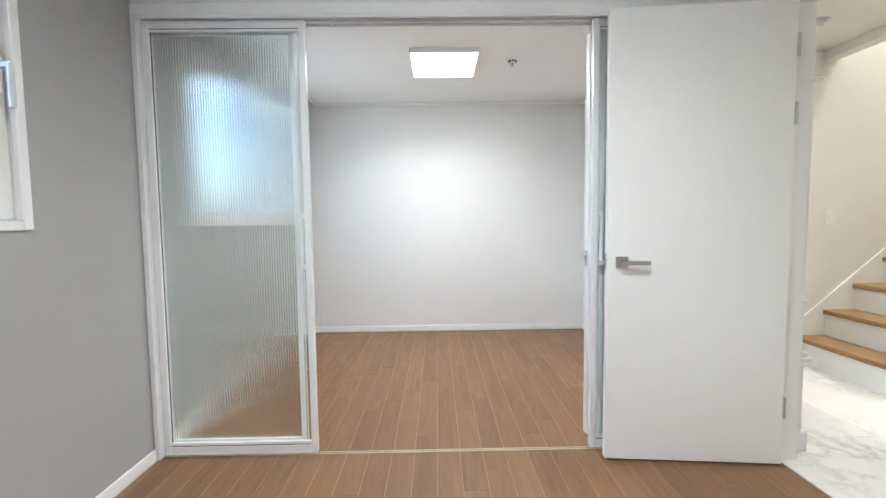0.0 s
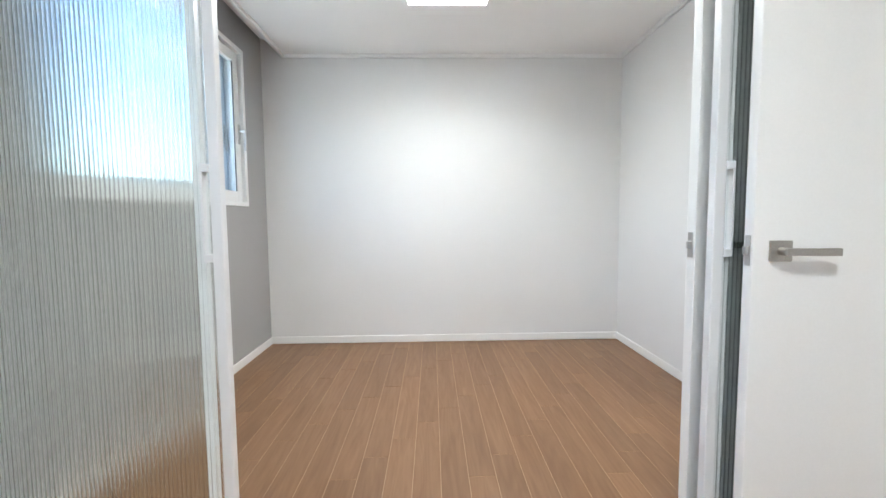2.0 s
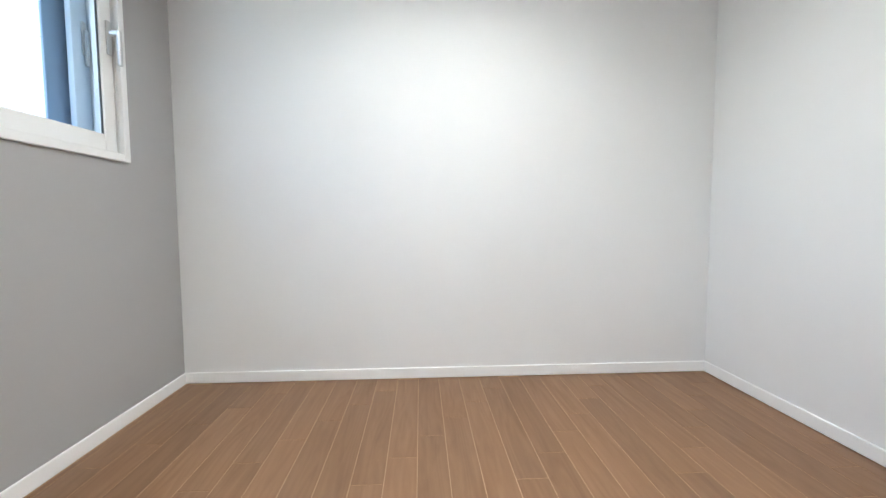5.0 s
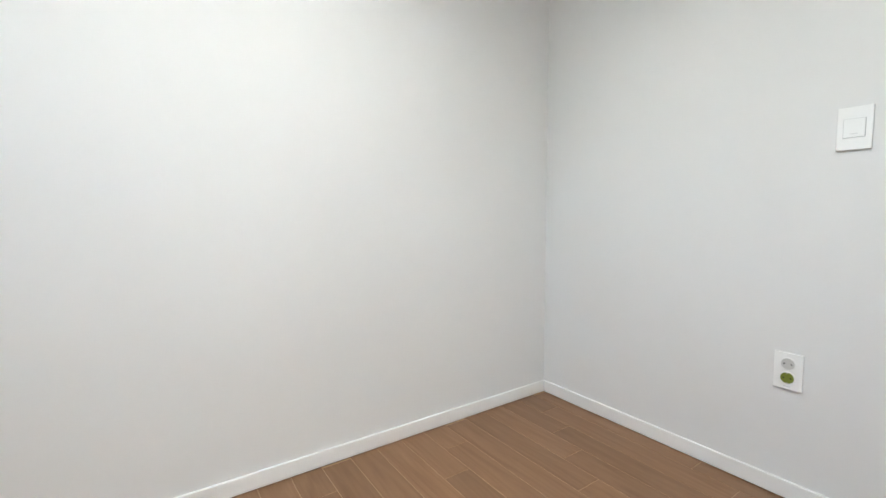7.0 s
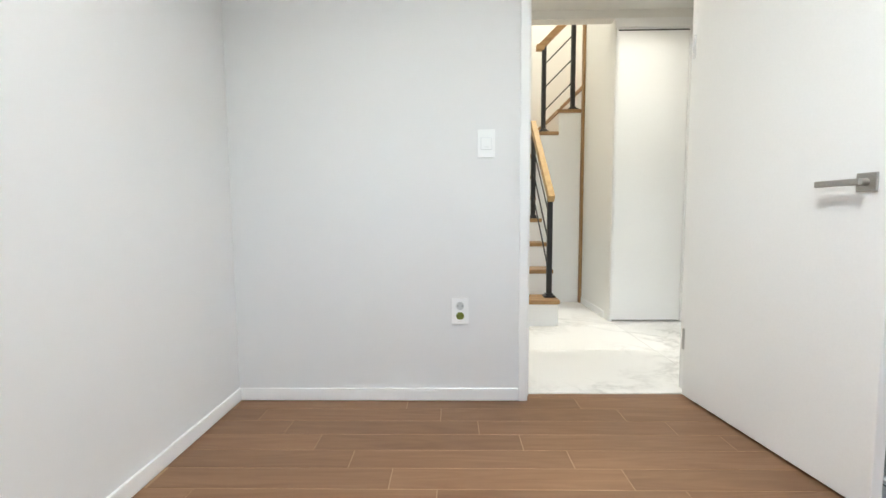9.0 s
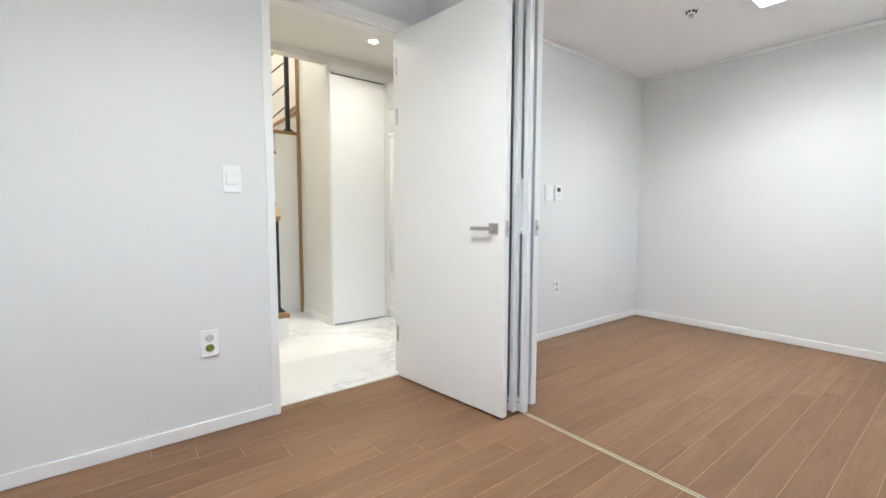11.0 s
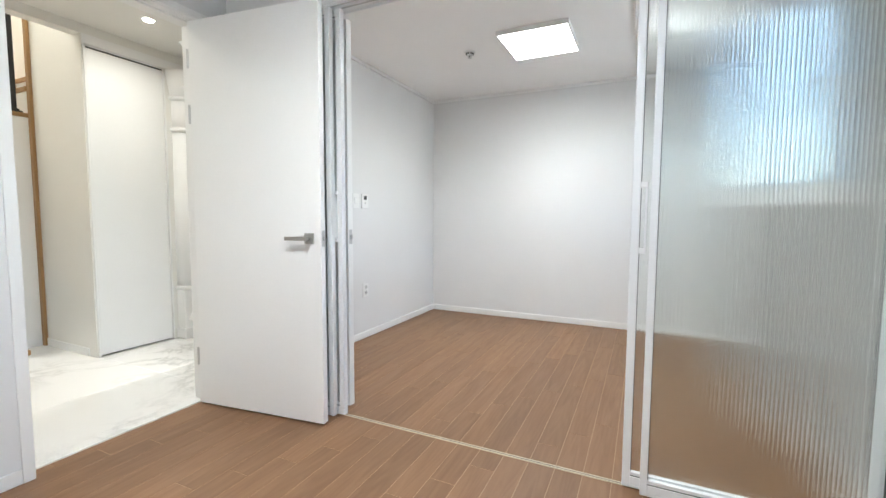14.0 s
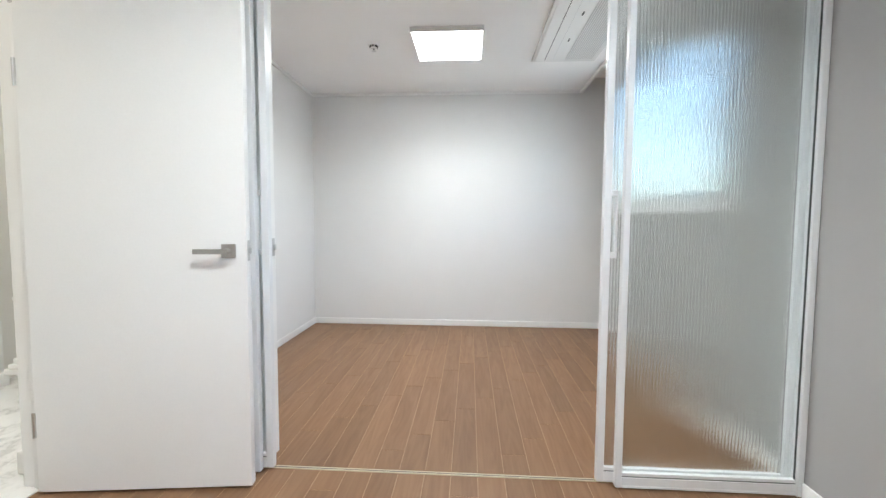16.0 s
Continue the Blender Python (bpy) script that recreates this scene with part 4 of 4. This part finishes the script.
# sloping wall skirting along the straight flight
sk = bmesh.new()
prof = [(SX - 0.06, 0.0), (SX - 0.06, 0.26), (XS, 4 * RISE + 0.26), (XS + 0.1, 4 * RISE + 0.26), (XS + 0.1, 0.0)]
lo = [sk.verts.new((x, SY1 - 0.012, z)) for x, z in prof]
hi = [sk.verts.new((x, SY1 - 0.0005, z)) for x, z in prof]
sk.faces.new(lo)
sk.faces.new(hi[::-1])
for k in range(len(prof)):
    j = (k + 1) % len(prof)
    sk.faces.new((lo[k], hi[k], hi[j], lo[j]))
sp("wall_string", sk, M_trim, "white sloping wall string")
structure("oak_corner_strip", box(XS - 0.046, XS - 0.001, HY + 0.001, HY + 0.024, 0.0, TOP, 0.003), M_oak_z, "tall oak corner strip beside the stairs", "trim")
structure("hall_skirting_end", box(XH, SX - 0.06, SY1 - 0.01, SY1 - 0.0005, 0.0, 0.07, 0.002), M_trim, "slim white hall skirting", "baseboard")


def newel(parent, x, y, z, h):
    part("base_plate", box(x - 0.045, x + 0.045, y - 0.045, y + 0.045, z + 0.0005, z + 0.014, 0.004), M_black, parent)
    part("base_collar", box(x - 0.031, x + 0.031, y - 0.031, y + 0.031, z + 0.014, z + 0.03, 0.006), M_black, parent)
    return part("post", box(x - 0.0195, x + 0.0195, y - 0.0195, y + 0.0195, z + 0.03, z + h, 0.003), M_black, parent)


rail1 = thing("stair_railing", "black steel stair railing with oak handrail", "railing", (0, 0, 0), group="stair railings")
n1, n2 = (SX + 0.12, SY0 + 0.045), (SX + 3 * GO + 0.13, SY0 + 0.045)
RA, RB = 1.0385, 1.694        # handrail axis over the two posts
newel(rail1, *n1, RISE, RA - 0.02 - RISE)
newel(rail1, *n2, 4 * RISE, RB - 0.02 - 4 * RISE)
ra, rb = Vector((*n1, RA)), Vector((*n2, RB))
sl = (rb - ra).normalized()
part("handrail", rod(ra - sl * 0.07, rb + sl * 0.06, 0.062, 0.05, 0.005), M_oak_x, rail1, "oak handrail")
for k in (0.2, 0.42, 0.64):
    part("rail_bar", round_rod((n1[0], n1[1], RA - k), (n2[0], n2[1], RB - k), 0.006), M_black, rail1)

oakstr = bmesh.new()
for dx in (0.0005, 0.014):
    for yy, zz in ((4.75, 1.775), (2.6, 3.59)):
        for dz in (0, 0.035):
            oakstr.verts.new((XE - dx, yy, zz + dz))
bmesh.ops.convex_hull(oakstr, input=oakstr.verts[:])
sp("oak_wall_string", oakstr, M_oak, "oak capping on the far wall string")

rail2 = thing("stair_railing", "black steel upper railing with oak handrail", "railing", (0, 0, 0), group="stair railings")
m1, m2 = (XS + 0.045, SY0 - 0.075), (XS + 0.045, 4.515)
RC = 2.5065                   # handrail axis over the lower post
newel(rail2, *m1, 8 * RISE, RC - 0.02 - 8 * RISE)
newel(rail2, *m2, 9 * RISE, 1.0)
ra, rb = Vector((*m1, RC)), Vector((m2[0], m2[1] - 0.05, RC + 0.33))
sl = (rb - ra).normalized()
part("handrail", rod(ra - sl * 0.06, ra + sl * 0.75, 0.062, 0.05, 0.005), M_oak, rail2, "oak handrail")
part("handrail_cap", box(m1[0] - 0.031, m1[0] + 0.031, m1[1] + 0.0, m1[1] + 0.075, RC - 0.065, RC - 0.01, 0.005), M_oak, rail2)
for k in (0.2, 0.42, 0.64):
    part("rail_bar", round_rod((m1[0], m1[1], RC - k), (m2[0], m2[1], RC + 0.28 - k), 0.006), M_black, rail2)

light_switch(wall_frame(3.66, SY1, 1.156, 0), 0.075, 0.12)


def hall_door():
    h = thing("hall_glass_door", "grey hall door with white bracket pull", "door", (2.9, 0.7, 0), kind="structure")
    part("leaf", box(-0.64, 0.64, 0.001, 0.045, 0.004, 2.2, 0.004), M_greydoor, h)
    for z in (0.9, 1.5):
        part("rail", box(-0.6, 0.6, 0.045, 0.052, z - 0.01, z + 0.01, 0.002), M_alu, h)
    bm = box(0.35, 0.375, 0.045, 0.085, 1.02, 1.3, 0.004)
    part("pull_handle", bm, M_alu, h)
    return h


hall_door()


# ---- outdoors ----
structure("ground", box(-400, 400, -400, 400, -3.3, -3.2), M_ground, "grey paved ground outside", "ground")
nb = thing("neighbour_building", "low pale rendered neighbouring building with dark windows", "building", (-9.0, 7.0, -3.2))
part("wall", box(-6, 0, -8, 8, 0, 4.3), M_facade, nb)
part("roof", box(-6.2, 0.2, -8.2, 8.05, 4.3, 4.55, 0.03), M_ground, nb)
for yy in (-6, -2.5, 1.0, 4.5):
    wnd = part("window", box(-0.02, 0.03, yy, yy + 1.5, 2.6, 4.0, 0.01), M_pvc, nb)
    part("pane", box(0.031, 0.036, yy + 0.06, yy + 1.44, 2.66, 3.94), M_lcd, wnd)

# stone-faced return of the outer wall beside the back room's window
pier = thing("outer_wall_return", "pale stone-faced return of the outer wall beside a window", "wall", (-1.25, 6.9, -3.2), kind="structure")
part("core", box(-0.19, 0.188, -0.28, 0.9, 0.001, 8.4), M_facade, pier)
srng = random.Random(3)
zz = 3.6
while zz < 6.2:
    hh = srng.uniform(0.1, 0.17)
    part("stone", box(-0.21 - srng.uniform(0.0, 0.035), 0.187, -0.3 - srng.uniform(0.0, 0.012), -0.281, zz, zz + hh - 0.0015, 0.002), M_stone, pier)
    zz += hh


# ---- floor planks and hall tiles ----
room_floor = structure("floor", box(XL, 2.15, YA, YB, -0.06, -0.001), M_joint, "brown oak plank floor of both rooms", "floor")
PW, PL, GAP = 0.1131, 0.787, 0.0022
X0 = 0.519 - 13 * PW
cache = {}


def plank_mesh(w, l):
    key = (round(w, 3), round(l, 3))
    if key not in cache:
        bm = box(-w / 2, w / 2, -l / 2, l / 2, -0.008, 0.0, 0.0)
        top = [e for e in bm.edges if all(abs(v.co.z) < 1e-6 for v in e.verts)]
        bmesh.ops.bevel(bm, geom=top, offset=0.0007, segments=1, affect="EDGES")
        me = bpy.data.meshes.new("plank")
        bm.to_mesh(me)
        bm.free()
        me.materials.append(M_floor)
        cache[key] = me
    return cache[key]


for i in range(30):
    a, b = max(X0 + i * PW, XL + 0.013), min(X0 + (i + 1) * PW, 2.149)
    if b - a < 0.012:
        continue
    # laid in one run under the partition, each row stepped on by a fifth of a plank
    y = 6.222 + ((i - 13) % 5) * PL / 5 - 7 * PL
    while y < YB:
        p, q = max(y, YA + 0.001), min(y + PL, YB - 0.001)
        for u, v in ([(p, min(q, 4.335)), (max(p, 4.356), q)] if p < 4.345 < q else [(p, q)]):
            if v - u < 0.02:
                continue
            ob = new("plank", plank_mesh(b - a - GAP, v - u - GAP))
            ob.parent = room_floor
            ob.location = ((a + b) / 2, (u + v) / 2, 0.0)
        y += PL

hall_floor = structure("hall_floor", box(XH + 0.012, XE, 0.7, SY1, -0.0035, -0.0025), M_grout, "white veined porcelain tile floor", "floor")
TW, TL = 0.6, 1.2
tiles = {}
xx = XH + 0.0125
while xx < XE:
    x1 = min(xx + TW, XE)
    yy = SY1
    while yy > 0.7:
        y0 = max(yy - TL, 0.7)
        bm_key = (round(x1 - xx, 3), round(yy - y0, 3))
        if bm_key not in tiles:
            bm = box(-(x1 - xx) / 2 + 0.001, (x1 - xx) / 2 - 0.001, -(yy - y0) / 2 + 0.001, (yy - y0) / 2 - 0.001, -0.002, 0.0)
            me = bpy.data.meshes.new("tile")
            bm.to_mesh(me)
            bm.free()
            me.materials.append(M_marble)
            tiles[bm_key] = me
        ob = new("tile", tiles[bm_key])
        ob.parent = hall_floor
        ob.location = ((xx + x1) / 2, (yy + y0) / 2, 0)
        yy = y0
    xx = x1
